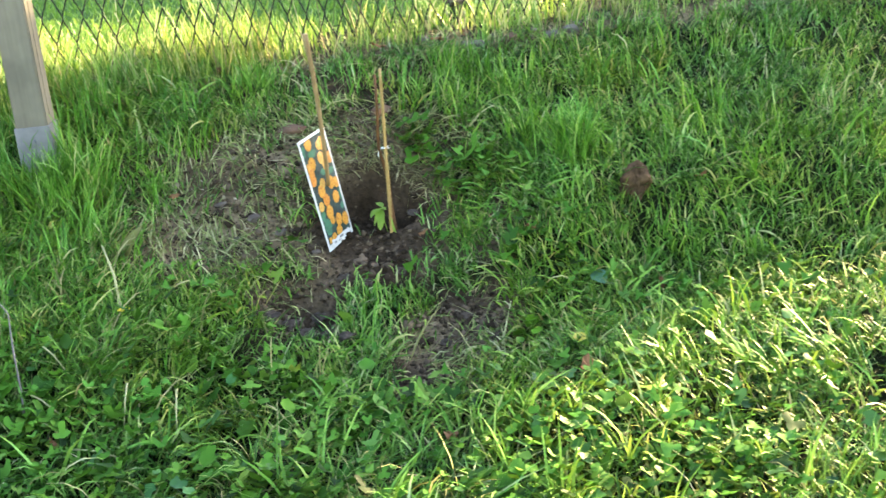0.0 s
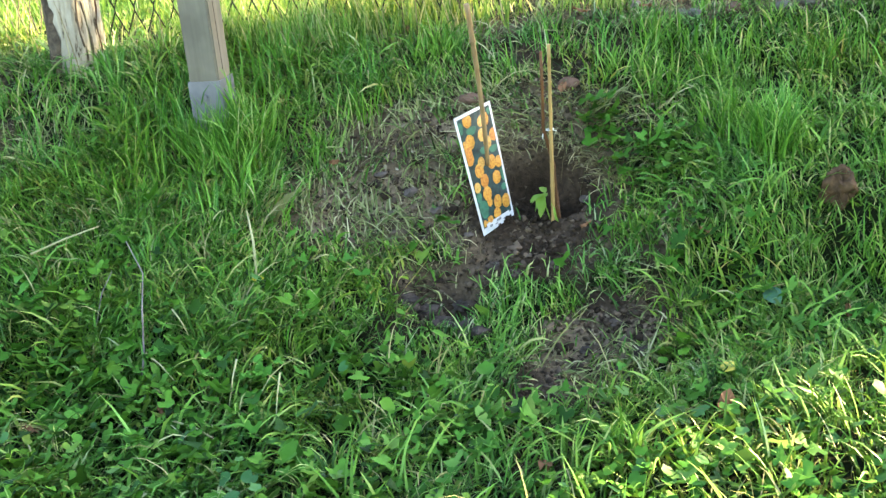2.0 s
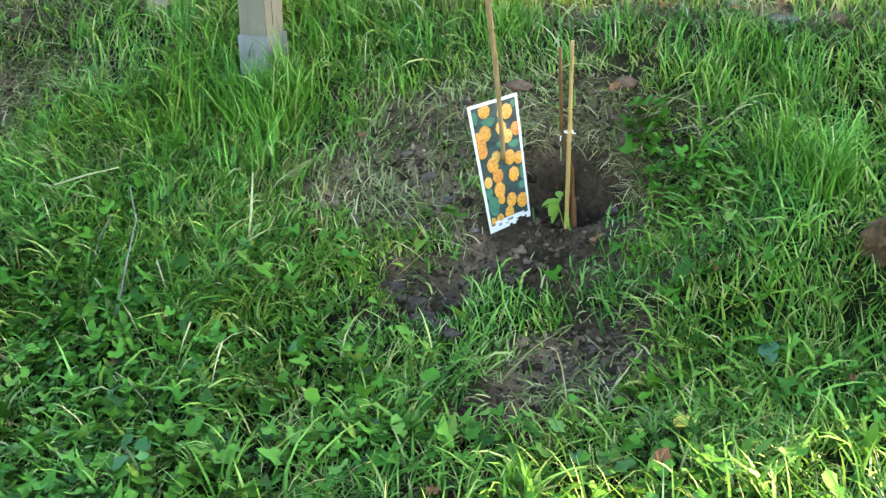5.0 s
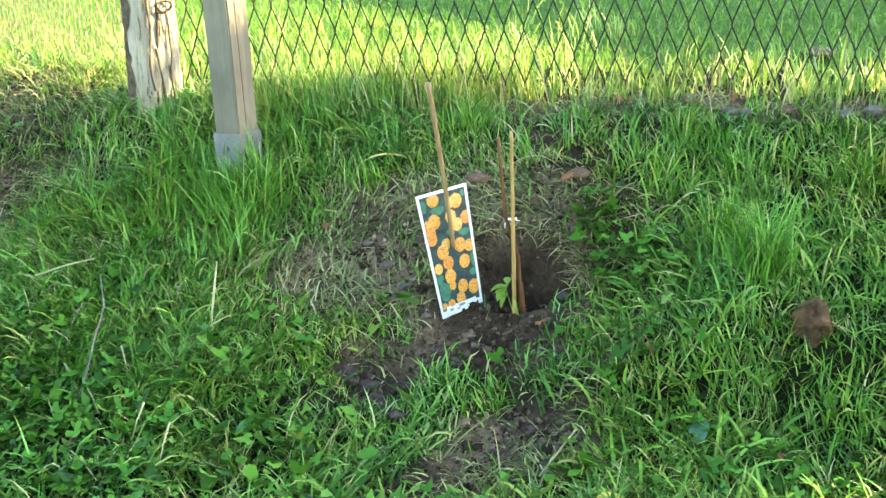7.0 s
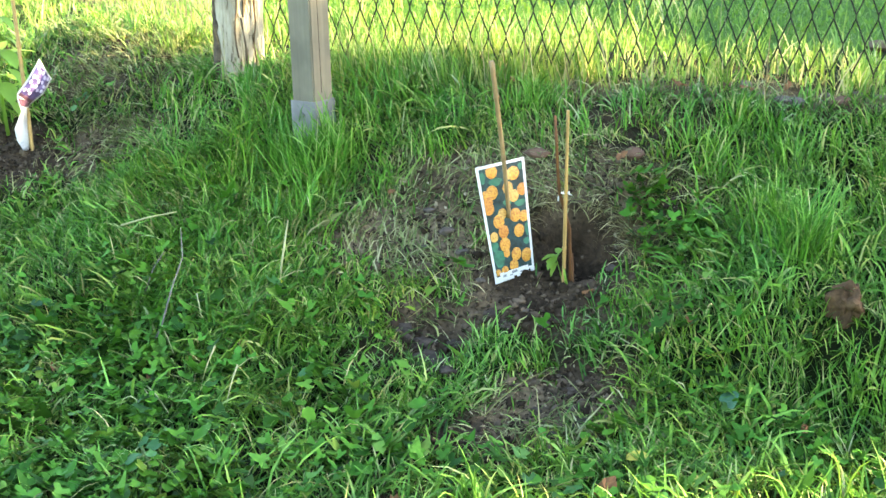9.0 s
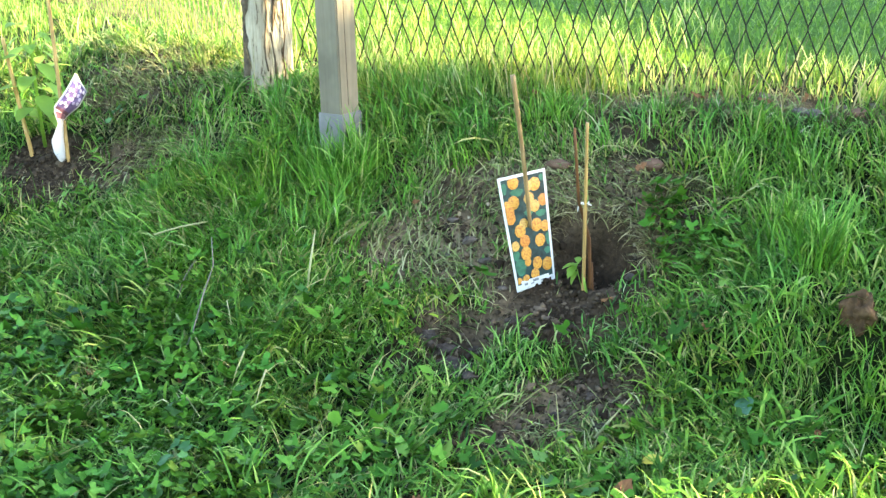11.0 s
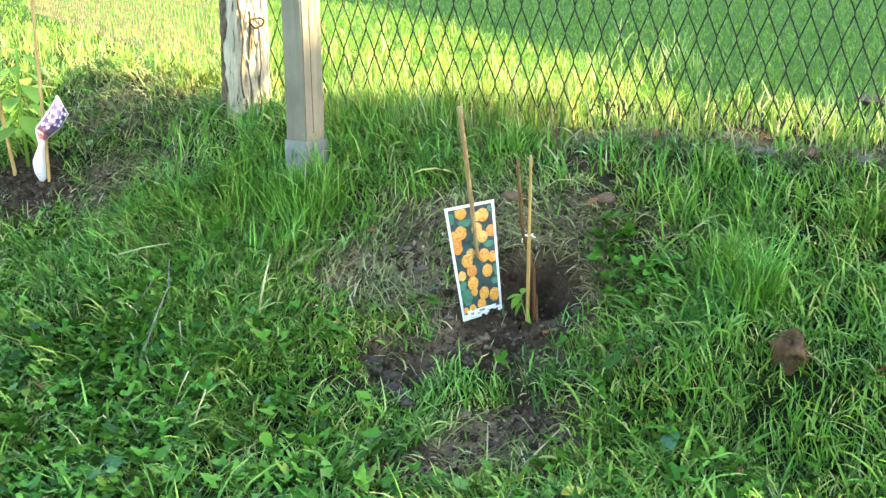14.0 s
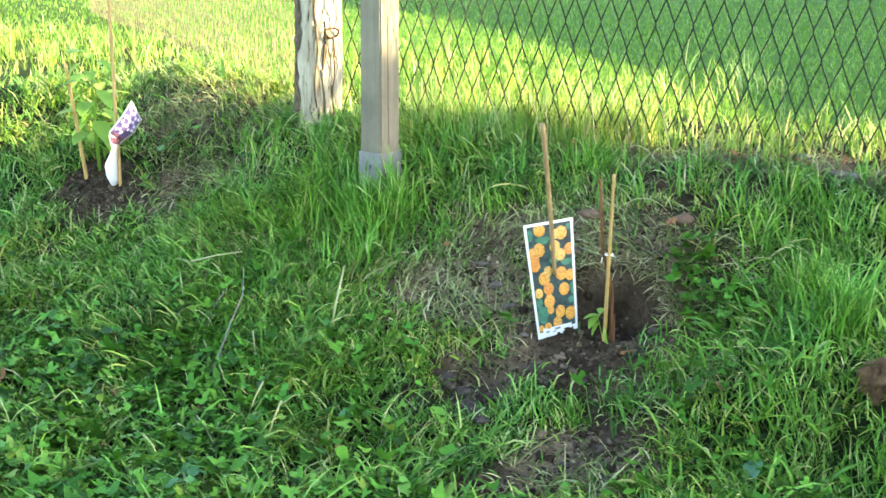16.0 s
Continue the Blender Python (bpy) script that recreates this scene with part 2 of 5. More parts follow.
def tube(points, radii, sides=8, wobble=0.0, caps=True):
    """A bmesh tube along points, with a radius at each."""
    bm = bmesh.new()
    rings = []
    pts = [Vector(p) for p in points]
    for i, p in enumerate(pts):
        d = (pts[min(i + 1, len(pts) - 1)] - pts[max(i - 1, 0)]).normalized()
        a = d.cross(Vector((0.31, 0.87, 0.12))).normalized()
        b = d.cross(a)
        ring = []
        for k in range(sides):
            r = radii[i] * (1 + wobble * (random.random() - 0.5))
            w = 2 * math.pi * k / sides
            ring.append(bm.verts.new(p + (a * math.cos(w) + b * math.sin(w)) * r))
        rings.append(ring)
    for r0, r1 in zip(rings, rings[1:]):
        for k in range(sides):
            f = bm.faces.new((r0[k], r0[(k + 1) % sides], r1[(k + 1) % sides], r1[k]))
            f.smooth = True
    if caps:
        bm.faces.new(rings[0][::-1])
        bm.faces.new(rings[-1])
    bmesh.ops.recalc_face_normals(bm, faces=bm.faces)
    return bm


def lump(radius, rough=0.35, sub=2, squash=(1, 1, 1), seed=0):
    bm = bmesh.new()
    bmesh.ops.create_icosphere(bm, subdivisions=sub, radius=radius)
    for v in bm.verts:
        k = 1 + rough * noise.noise(v.co / radius * 1.3 + Vector((seed * 7.3, 0, 0))) + 0.5 * rough * noise.noise(v.co / radius * 3.1 + Vector((0, seed * 3.1, 0)))
        v.co = Vector((v.co.x * squash[0], v.co.y * squash[1], v.co.z * squash[2])) * k
    return bm


# ---- ground ----
FENCE_TURN = 0.38


def smooth(t):
    t = np.clip(t, 0, 1)
    return t * t * (3 - 2 * t)


def wave(x, y):
    return (np.sin(7.1 * x + 3.3 * y + 1.0) * np.sin(5.3 * y - 4.1 * x + 0.4) + 0.6 * np.sin(15.7 * x - 11 * y) * np.sin(13.1 * y + 9.2 * x + 2.0)
            + 0.35 * np.sin(31 * x + 17 * y + 1.3) * np.sin(29 * y - 23 * x))


def grain(x, y, size, seed=0):
    """Smooth random values between 0 and 1, with features of that size."""
    table = np.random.default_rng(100 + seed).random((64, 64))
    u, v = np.asarray(x, float) / size + 1000.3, np.asarray(y, float) / size + 1000.7
    i, j = np.floor(u).astype(int), np.floor(v).astype(int)
    fu, fv = smooth(u - i), smooth(v - j)
    i0, i1, j0, j1 = i % 64, (i + 1) % 64, j % 64, (j + 1) % 64
    return (table[i0, j0] * (1 - fu) + table[i1, j0] * fu) * (1 - fv) + (table[i0, j1] * (1 - fu) + table[i1, j1] * fu) * fv


def spot(x, y, cx, cy, rx, ry, turn=0.0):
    """1 in the middle of an oval patch, falling to 0 at its rim."""
    c, s = math.cos(turn), math.sin(turn)
    dx, dy = x - cx, y - cy
    return np.clip(1 - np.hypot((dx * c + dy * s) / rx, (-dx * s + dy * c) / ry), 0, 1)


def bare(x, y):
    """How bare the soil is: the planting hole, the dug crumbs before it, the raked strip beside it, the second bed."""
    e = 0.5 * (0.5 * grain(x, y, 0.09, 1) + 0.5 * grain(x, y, 0.035, 2) - 0.5)
    b = np.maximum.reduce([
        2.2 * spot(x, y, -0.19, 2.43, 0.19, 0.14, 0.2),
        1.7 * spot(x, y, -0.34, 2.27, 0.14, 0.09, 0.2),
        2.2 * spot(x, y, -0.165, 2.55, 0.16, 0.105),
        0.8 * spot(x, y, -0.05, 2.57, 0.12, 0.1),
        1.5 * spot(x, y, 0.03, 2.25, 0.19, 0.12, 0.5),
        1.05 * spot(x, y, -0.12, 2.27, 0.17, 0.09),
        0.95 * spot(x, y, -0.05, 2.08, 0.2, 0.14, 0.9),
        0.55 * spot(x, y, -0.06, 1.83, 0.12, 0.16),
        0.35 * spot(x, y, -0.36, 2.16, 0.2, 0.12),
        1.15 * spot(x, y, -0.51, 2.42, 0.34, 0.14, 0.45),
        0.62 * spot(x, y, -0.45, 2.62, 0.4, 0.14, 0.25),
        0.68 * spot(x, y, -0.14, 2.72, 0.26, 0.15, 0.3),
        0.5 * spot(x, y, 0.06, 2.5, 0.16, 0.12),
        0.6 * spot(x, y, -0.2, 2.9, 0.4, 0.08, 0.28),
        1.9 * spot(x, y, -1.86, 2.23, 0.22, 0.13, 0.25),
        0.9 * spot(x, y, -1.58, 2.36, 0.25, 0.13, 0.35),
        0.5 * spot(x, y, -1.88, 2.62, 0.42, 0.22)])
    b = b - 1.6 * spot(x, y, -0.17, 2.26, 0.15, 0.075, 0.5)
    b = np.maximum(b, 0.6 * np.exp(-((y - 0.3 * x - 3.1) / 0.06) ** 2) * smooth((x + 0.7) / 0.4) * smooth((2.0 - x) / 0.5))
    return np.clip(b + e * (b > 0.02), 0, 1)


def raked(x, y):
    """Where the bare soil is dry and pale: the raked strip round the planting hole."""
    return np.clip(np.maximum.reduce([1.8 * spot(x, y, -0.54, 2.44, 0.4, 0.2), 1.8 * spot(x, y, -0.36, 2.68, 0.42, 0.2, 0.2), 1.6 * spot(x, y, 0.0, 2.7, 0.3, 0.2), 1.5 * spot(x, y, 0.08, 2.48, 0.2, 0.16), 1.7 * spot(x, y, 0.03, 2.19, 0.25, 0.15, 0.4), 1.0 * spot(x, y, -1.55, 2.38, 0.3, 0.2, 0.2), 1.4 * spot(x, y, -1.88, 2.62, 0.45, 0.26), np.exp(-((y - 0.3 * x - 3.1) / 0.09) ** 2)]) - 1.8 * spot(x, y, -0.165, 2.54, 0.2, 0.15), 0, 1)


def ground_z(x, y):
    x, y = np.asarray(x, float), np.asarray(y, float)
    u = y - 0.3 * x
    z = -0.185 + 0.535 * smooth((u - 2.05) / 1.15) + 0.04 * np.clip(u - 2.05, -3, 0) + 0.012 * np.clip(u - 3.2, 0, 40)
    near = np.exp(-((x + 0.3) ** 2 + (y - 2.2) ** 2) / 9.0)
    z = z + 0.008 * wave(x, y) * near
    z = z + 0.075 * smooth((u - 2.26) / 0.14) * smooth((2.85 - u) / 0.4) * smooth((x - 0.02) / 0.2)
    z = z + 0.045 * smooth(1.4 * spot(x, y, -0.75, 2.12, 0.6, 0.36))
    z = z + 0.085 * smooth((-2.06 - x) / 0.25) * smooth((3.05 - u) / 0.35) * smooth((u - 2.2) / 0.4) + 0.05 * smooth(1.5 * spot(x, y, -2.02, 2.82, 0.6, 0.24, -0.25))
    b = bare(x, y)
    b = b * (1 - 0.9 * smooth(2.0 * spot(x, y, -0.235, 2.45, 0.11, 0.1)))
    z = z + b * (0.022 * (grain(x, y, 0.057, 3) - 0.5) + 0.012 * (grain(0.8 * x + 0.6 * y, 0.8 * y - 0.6 * x, 0.033, 4) - 0.5))
    z = z - 0.13 * smooth(2.4 * spot(x, y, -0.16, 2.56, 0.135, 0.085)) - 0.022 * smooth(1.7 * spot(x, y, -0.22, 2.46, 0.12, 0.1))
    z = z - 0.06 * smooth(1.3 * spot(x, y, -0.33, 2.26, 0.13, 0.1)) - 0.075 * smooth(1.6 * spot(x, y, -1.95, 2.25, 0.75, 0.45))
    return z


def axis(lo, hi, step, reach):
    core = np.arange(lo, hi + step / 2, step)
    out, d = [], step
    v = hi
    while v < reach:
        d *= 1.35
        v += d
        out.append(v)
    left, d, v = [], step, lo
    while v > -reach:
        d *= 1.35
        v -= d
        left.append(v)
    return np.array(left[::-1] + list(core) + out)


gx, gy = axis(-2.6, 1.3, 0.0105, 400), axis(1.0, 3.3, 0.0105, 400)
GX, GY = np.meshgrid(gx, gy)
gv = np.c_[GX.ravel(), GY.ravel(), ground_z(GX, GY).ravel()]
nx, ny = len(gx), len(gy)
idx = np.arange(nx * ny).reshape(ny, nx)
gf = np.c_[idx[:-1, :-1].ravel(), idx[:-1, 1:].ravel(), idx[1:, 1:].ravel(), idx[1:, :-1].ravel()]
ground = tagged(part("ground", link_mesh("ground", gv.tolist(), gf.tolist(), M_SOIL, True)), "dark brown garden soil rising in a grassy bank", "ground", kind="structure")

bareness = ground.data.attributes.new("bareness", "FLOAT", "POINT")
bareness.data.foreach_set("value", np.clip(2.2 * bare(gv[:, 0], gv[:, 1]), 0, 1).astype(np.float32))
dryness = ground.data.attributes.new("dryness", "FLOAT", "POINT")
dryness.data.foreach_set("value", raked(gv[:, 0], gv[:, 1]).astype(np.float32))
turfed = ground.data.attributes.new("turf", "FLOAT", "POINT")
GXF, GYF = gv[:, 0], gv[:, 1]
# Turf colour starts past the verge; its gaps keep the near-black shade colour
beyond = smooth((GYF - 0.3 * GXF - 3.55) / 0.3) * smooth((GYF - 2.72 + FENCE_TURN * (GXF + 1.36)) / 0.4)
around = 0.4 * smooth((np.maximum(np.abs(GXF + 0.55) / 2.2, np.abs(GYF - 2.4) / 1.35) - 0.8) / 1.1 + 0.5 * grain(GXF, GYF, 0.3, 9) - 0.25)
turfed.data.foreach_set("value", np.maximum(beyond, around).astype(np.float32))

# Unseen blockers added towards the sun, shaped to shade the bank and far lawn
DIR, SIDE = Vector((math.cos(AZ), math.sin(AZ), 0)), Vector((-math.sin(AZ), math.cos(AZ), 0))


def shade_blocker(name, outline, q, label):
    bm = bmesh.new()
    fr = [bm.verts.new(DIR * q + SIDE * p + Vector((0, 0, h))) for p, h in outline]
    bk = [bm.verts.new(DIR * (q + 0.3) + SIDE * p + Vector((0, 0, h))) for p, h in outline]
    bm.faces.new(fr), bm.faces.new(bk[::-1])
    for i in range(len(fr)):
        j = (i + 1) % len(fr)
        bm.faces.new((fr[i], bk[i], bk[j], fr[j]))
    bmesh.ops.recalc_face_normals(bm, faces=bm.faces)
    return tagged(part(name, bm, None, "", M_BLOCKER), label, "wall", kind="structure")


QW = 9.0


def sun_height(q, z):
    return z + (QW - q) * math.tan(EL)


shade_blocker("shade_blocker_east", [(1.54, -0.6), (2.3, -0.6), (2.4, sun_height(2.0, 0.36)), (2.68, sun_height(1.1, 0.36)), (2.78, sun_height(0.5, 0.36)), (3.0, sun_height(0.22, 0.38)), (3.1, sun_height(0.08, 0.38)), (3.08, sun_height(-0.06, 0.38)), (2.9, sun_height(-0.14, 0.2)), (2.6, sun_height(-0.5, 0.1)), (1.22, sun_height(-1.4, 0.0)), (1.34, sun_height(0.9, -0.13)), (1.505, sun_height(1.9, -0.13))], QW, "unseen added blocker with a slanted outline that shades the bank")
shade_blocker("shade_blocker_north", [(2.6, -0.6), (11.0, -0.6)] + [(p, sun_height(q - 0.6, 0.43)) for p, q in ((11.0, -4.0), (8.2, -1.0), (6.7, 0.6), (5.4, 1.22), (4.5, 1.64), (4.0, 1.86), (3.4, 2.03), (3.0, 2.18), (2.6, 2.33))], QW + 0.6, "unseen added blocker that shades the far lawn")


# ---- grass ----
def sward(name, root, az, length, rise, fall, width, mat, label, category="grass", twist=0.5):
    """One sheet of many curved, tapered blades: each leaves the ground at the slope rise and ends at the slope fall."""
    n = len(root)
    x, y = root[:, 0].copy(), root[:, 1].copy()
    z = ground_z(x, y) - 0.004
    ca, sa = np.cos(az), np.sin(az)
    tw = rng.normal(0, twist, n)
    w = width * rng.uniform(0.6, 1.3, n)
    verts = np.empty((n, 9, 3), np.float32)
    for k, wf in enumerate((0.7, 1.0, 0.9, 0.6, 0.0)):
        e = rise + (fall - rise) * (k / 4) ** 1.25
        side = np.c_[-sa * np.cos(tw) - np.sin(e) * ca * np.sin(tw), ca * np.cos(tw) - np.sin(e) * sa * np.sin(tw), np.cos(e) * np.sin(tw)] * (w * wf / 2)[:, None]
        mid = np.c_[x, y, z]
        if k < 4:
            verts[:, 2 * k], verts[:, 2 * k + 1] = mid - side, mid + side
        else:
            verts[:, 8] = mid
        step = length / 4
        x, y, z = x + step * np.cos(e) * ca, y + step * np.cos(e) * sa, z + step * np.sin(e)
        z = np.maximum(z, ground_z(x, y) + 0.003 + 0.012 * (k % 2) * rng.random(n))
    base = (np.arange(n) * 9)[:, None]
    quads = np.concatenate([base + np.array([2 * k, 2 * k + 1, 2 * k + 3, 2 * k + 2]) for k in range(3)], 1).reshape(-1, 4)
    return joined(name, verts.reshape(-1, 3), quads, base + np.array([6, 7, 8]), mat, label, category)


def joined(name, verts, quads, tris, mat, label, category):
    me = bpy.data.meshes.new(name)
    loops = np.concatenate([quads.ravel(), tris.ravel()]).astype(np.int32)
    total = np.concatenate([np.full(len(quads), 4), np.full(len(tris), 3)]).astype(np.int32)
    start = np.concatenate([[0], np.cumsum(total)[:-1]]).astype(np.int32)
    me.vertices.add(len(verts))
    me.vertices.foreach_set("co", np.ascontiguousarray(verts, np.float32).ravel())
    me.loops.add(len(loops))
    me.loops.foreach_set("vertex_index", loops)
    me.polygons.add(len(total))
    me.polygons.foreach_set("loop_start", start)
    me.polygons.foreach_set("loop_total", total)
    me.update(calc_edges=True)
    me.materials.append(mat)
    return tagged(new(name, me), label, category, kind="stuff")


def scatter(n, x0, x1, y0, y1, keep):
    p = np.c_[rng.uniform(x0, x1, n), rng.uniform(y0, y1, n)]
    return p[rng.random(n) < keep(p[:, 0], p[:, 1])]


def lie(x, y):
    """The way the grass lies, changing slowly over the ground."""
    return 3.1 * np.sin(2.1 * x + 1.3 * y + 0.7) + 2.6 * np.sin(1.7 * y - 2.9 * x + 2.0) + 2.5 * grain(x, y, 0.25, 3)


def tussocks(name, centres, count, spread, length, width, mat, label, lean=(50, 85), fall=(-35, 45), flow=0.7, heading=None):
    """Tussocks of grass: a handful of blades round each centre, leaning out and over the way the grass lies."""
    k = rng.poisson(count, len(centres)) + 1
    i = np.repeat(np.arange(len(centres)), k)
    root = centres[i] + rng.normal(0, spread, (len(i), 2))
    out = rng.uniform(0, 2 * np.pi, len(i))
    way = (lie(centres[:, 0], centres[:, 1]) if heading is None else np.full(len(centres), heading))[i]
    az = np.arctan2(np.sin(out) + flow * np.sin(way), np.cos(out) + flow * np.cos(way))
    size = (np.broadcast_to(length, len(centres)) * np.exp(np.clip(rng.normal(0, 0.28, len(centres)), -0.5, 0.5)))[i] * rng.uniform(0.5, 1.25, len(i))
    size = size * np.clip(1.05 - 0.75 * np.maximum(bare(root[:, 0], root[:, 1] + 0.05), bare(root[:, 0] - 0.04, root[:, 1] + 0.11)), 0.4, 1)
    tall = rng.uniform(*lean, len(centres))[i] + rng.normal(0, 9, len(i))
    return sward(name, root, az, size, np.radians(np.clip(tall, 15, 89)), np.radians(rng.uniform(*fall, len(i))), width, mat, label)


def gaps(x, y):
    """Small dark openings between the clumps."""
    return np.clip(2.8 * (0.65 * grain(x, y, 0.07, 5) + 0.35 * grain(x, y, 0.03, 6)) - 0.75, 0.03, 1)


def front_left(x, y):
    """True on the near side of the fence past the old post, where it turns away."""
    return (x < -1.4) & (y < 2.72 - FENCE_TURN * (x + 1.36))


def garden_side(x, y):
    u = y - 0.3 * x
    return np.where((u > 3.13) & ~(front_left(x, y) & (u < 3.7)), 0.0, 1.0)


def weed_bed(x, y):
    """Where broad leaves crowd out the grass."""
    return np.clip(1.7 * spot(x, y, -0.65, 1.6, 1.3, 0.62, -0.05) + 0.6 * spot(x, y, 0.3, 1.75, 0.5, 0.35), 0, 1)


def foot_of_bank(x, y):
    """1 at the near, sunlit foot of the bank."""
    return smooth((0.62 * x - 0.79 * y + 1.55) / 0.25)


def trodden(x, y):
    """1 where the bank is worn down to short dull grass and litter round the hole."""
    return smooth(1.7 * np.maximum(spot(x, y, -0.14, 2.7, 0.36, 0.2, 0.1), 0.6 * spot(x, y, -0.55, 2.52, 0.32, 0.2)))


def second_bed(x, y):
    """1 on the thin worn ground of the second bed and at the foot of the old post."""
    return smooth(1.6 * np.maximum.reduce([spot(x, y, -1.72, 2.4, 0.5, 0.3), spot(x, y, -1.9, 2.62, 0.5, 0.3), 1.1 * spot(x, y, -1.4, 2.5, 0.3, 0.2)]))


def cleared(x, y):
    """Small clearings round the clod and the dead leaf beside it."""
    return ((spot(x, y, 0.472, 2.552, 0.034, 0.026) > 0.05) | (spot(x, y, 0.205, 2.425, 0.02, 0.018) > 0.05)) * 1.0


def inside(x, y):
    """Fades the fine grass out towards the coarser grass around."""
    return smooth(np.minimum.reduce([(x + 2.8) / 0.5, (1.7 - x) / 0.6, (y - 1.0) / 0.35]) + 0.7 * grain(x, y, 0.3, 9) - 0.35)


def soft_bare(x, y):
    return np.clip(1 - 1.5 * bare(x, y), 0.0, 1)


# A short dense sole of grass, then the tussocks over it
sole = scatter(150000, -2.7, 1.6, 1.05, 3.7, lambda x, y: inside(x, y) * gaps(x, y) * garden_side(x, y) * np.maximum(soft_bare(x, y), 0.035) * (1 - 0.45 * trodden(x, y)) * (1 - 0.35 * weed_bed(x, y)) * (1 - 0.5 * second_bed(x, y)) * (1 - cleared(x, y)))
worn = trodden(sole[:, 0], sole[:, 1])
sward("lawn_grass", sole, rng.uniform(0, 6.283, len(sole)), 0.044 * np.exp(rng.normal(0, 0.3, len(sole))) * (1 - 0.4 * worn), np.radians(rng.uniform(35, 85, len(sole))), np.radians(rng.uniform(-40, 60, len(sole))), 0.0035, M_GRASS, "dense mixed green grass covering the garden bank")
mat_c = scatter(17000, -2.7, 1.6, 1.05, 3.6, lambda x, y: inside(x, y) * (0.25 + 0.75 * gaps(x + 0.4, y)) * garden_side(x, y) * soft_bare(x, y) * (1 - 0.85 * trodden(x, y)) * (1 - 0.4 * weed_bed(x, y)) * (1 - 0.65 * spot(x, y, 0.45, 2.48, 0.5, 0.34)) * (1 - 0.9 * second_bed(x, y)) * (0.45 + 0.55 * grain(x, y, 0.2, 7)) * (1 - 0.45 * foot_of_bank(x, y)) * (1 - cleared(x, y)))
tussocks("matted_grass", mat_c, 11, 0.014, 0.061, 0.0036, M_GRASS, "long matted grass lying over in tufts", lean=(35, 80), fall=(-45, 35), flow=0.45)
coarse_c = scatter(6200, -2.2, 1.3, 1.2, 2.85, lambda x, y: soft_bare(x, y) * (1 - 0.85 * trodden(x, y)) * (1 - 0.1 * weed_bed(x, y)) * (1 - 0.9 * second_bed(x, y)) * np.clip(2.0 * grain(x, y, 0.16, 8) - 0.5 + 0.3 * spot(x, y, -0.8, 2.1, 0.7, 0.4), 0.05, 1) * (1 - 0.7 * foot_of_bank(x, y)) * garden_side(x, y) * (1 - cleared(x, y)))
tussocks("coarse_grass", coarse_c, 5, 0.016, 0.088, 0.0056, M_COARSE, "broad arching blades of coarse grass", lean=(35, 75), fall=(-50, 15), flow=0.6)

long_c = scatter(420, -0.3, 1.2, 1.3, 2.35, lambda x, y: smooth((0.62 * x - 0.79 * y + 1.62) / 0.25) * (0.3 + 0.7 * grain(x, y, 0.12, 19)))
tussocks("long_grass", long_c, 6, 0.014, 0.1, 0.005, M_COARSE, "long loose grass blades at the foot of the bank", lean=(45, 85), fall=(-40, 50))


def tall_keep(x, y):
    u = y - 0.3 * x
    k = 1.3 * spot(x, y, -0.85, 2.46, 0.48, 0.3) + 0.5 * spot(x, y, -0.5, 2.82, 0.5, 0.14, 0.28) + 0.55 * spot(x, y, 0.6, 2.85, 0.7, 0.4)
    k = k + 0.5 * np.exp(-((u - 3.0) / 0.13) ** 2) * smooth((x + 1.6) / 0.25)
    return np.clip(k, 0, 1) * (1 - 0.85 * trodden(x, y)) * soft_bare(x, y) * (0.4 + 0.6 * grain(x, y, 0.12, 11)) * np.where(u > 3.14, 0.0, 1.0)


tall_c = scatter(5200, -2.6, 1.6, 2.0, 3.6, tall_keep)
tussocks("tall_grass", tall_c, 8, 0.014, 0.08 + 0.035 * smooth(2 * spot(tall_c[:, 0], tall_c[:, 1], -0.88, 2.47, 0.5, 0.3)), 0.0042, M_TALL, "long bright green grass round the post and fence", lean=(70, 89), fall=(5, 75), flow=0.4)
bank_c = scatter(4200, -1.8, -0.1, 1.8, 2.75, lambda x, y: smooth(1.4 * spot(x, y, -1.0, 2.24, 0.8, 0.42)) * soft_bare(x, y) * (0.3 + 0.7 * grain(x, y, 0.15, 12)))
tussocks("bank_grass", bank_c, 7, 0.015, 0.058, 0.004, M_TALL, "fresh light green grass on the bank", lean=(55, 85), fall=(-20, 50))

# Bright upright tufts on the bank: place, blades and height
tufts = []
for cx, cy, n, h in ((0.33, 2.66, 210, 0.16), (0.24, 2.72, 120, 0.14), (0.06, 2.83, 90, 0.11), (-0.02, 2.86, 50, 0.1), (-0.2, 2.9, 40, 0.09), (0.2, 2.9, 70, 0.1), (0.42, 2.95, 70, 0.1), (-0.62, 2.62, 70, 0.1), (-0.45, 2.86, 90, 0.1), (0.05, 2.96, 90, 0.1), (0.3, 2.45, 50, 0.09), (0.05, 2.46, 40, 0.07), (-0.14, 2.27, 22, 0.07), (-0.2, 2.25, 22, 0.07), (-0.09, 2.29, 18, 0.06), (-0.02, 2.2, 10, 0.045), (-0.85, 2.455, 170, 0.17), (-0.82, 2.48, 150, 0.17), (-0.91, 2.445, 170, 0.16), (0.02, 2.55, 26, 0.06), (0.52, 2.49, 50, 0.06), (0.57, 2.48, 36, 0.06), (0.54, 2.45, 36, 0.06), (0.49, 2.46, 30, 0.05), (0.1, 2.02, 16, 0.09), (0.16, 2.06, 16, 0.08)):
    tufts.append(np.c_[rng.normal(cx, 0.032, n), rng.normal(cy, 0.024, n), np.full(n, h)])
tufts = np.concatenate(tufts)
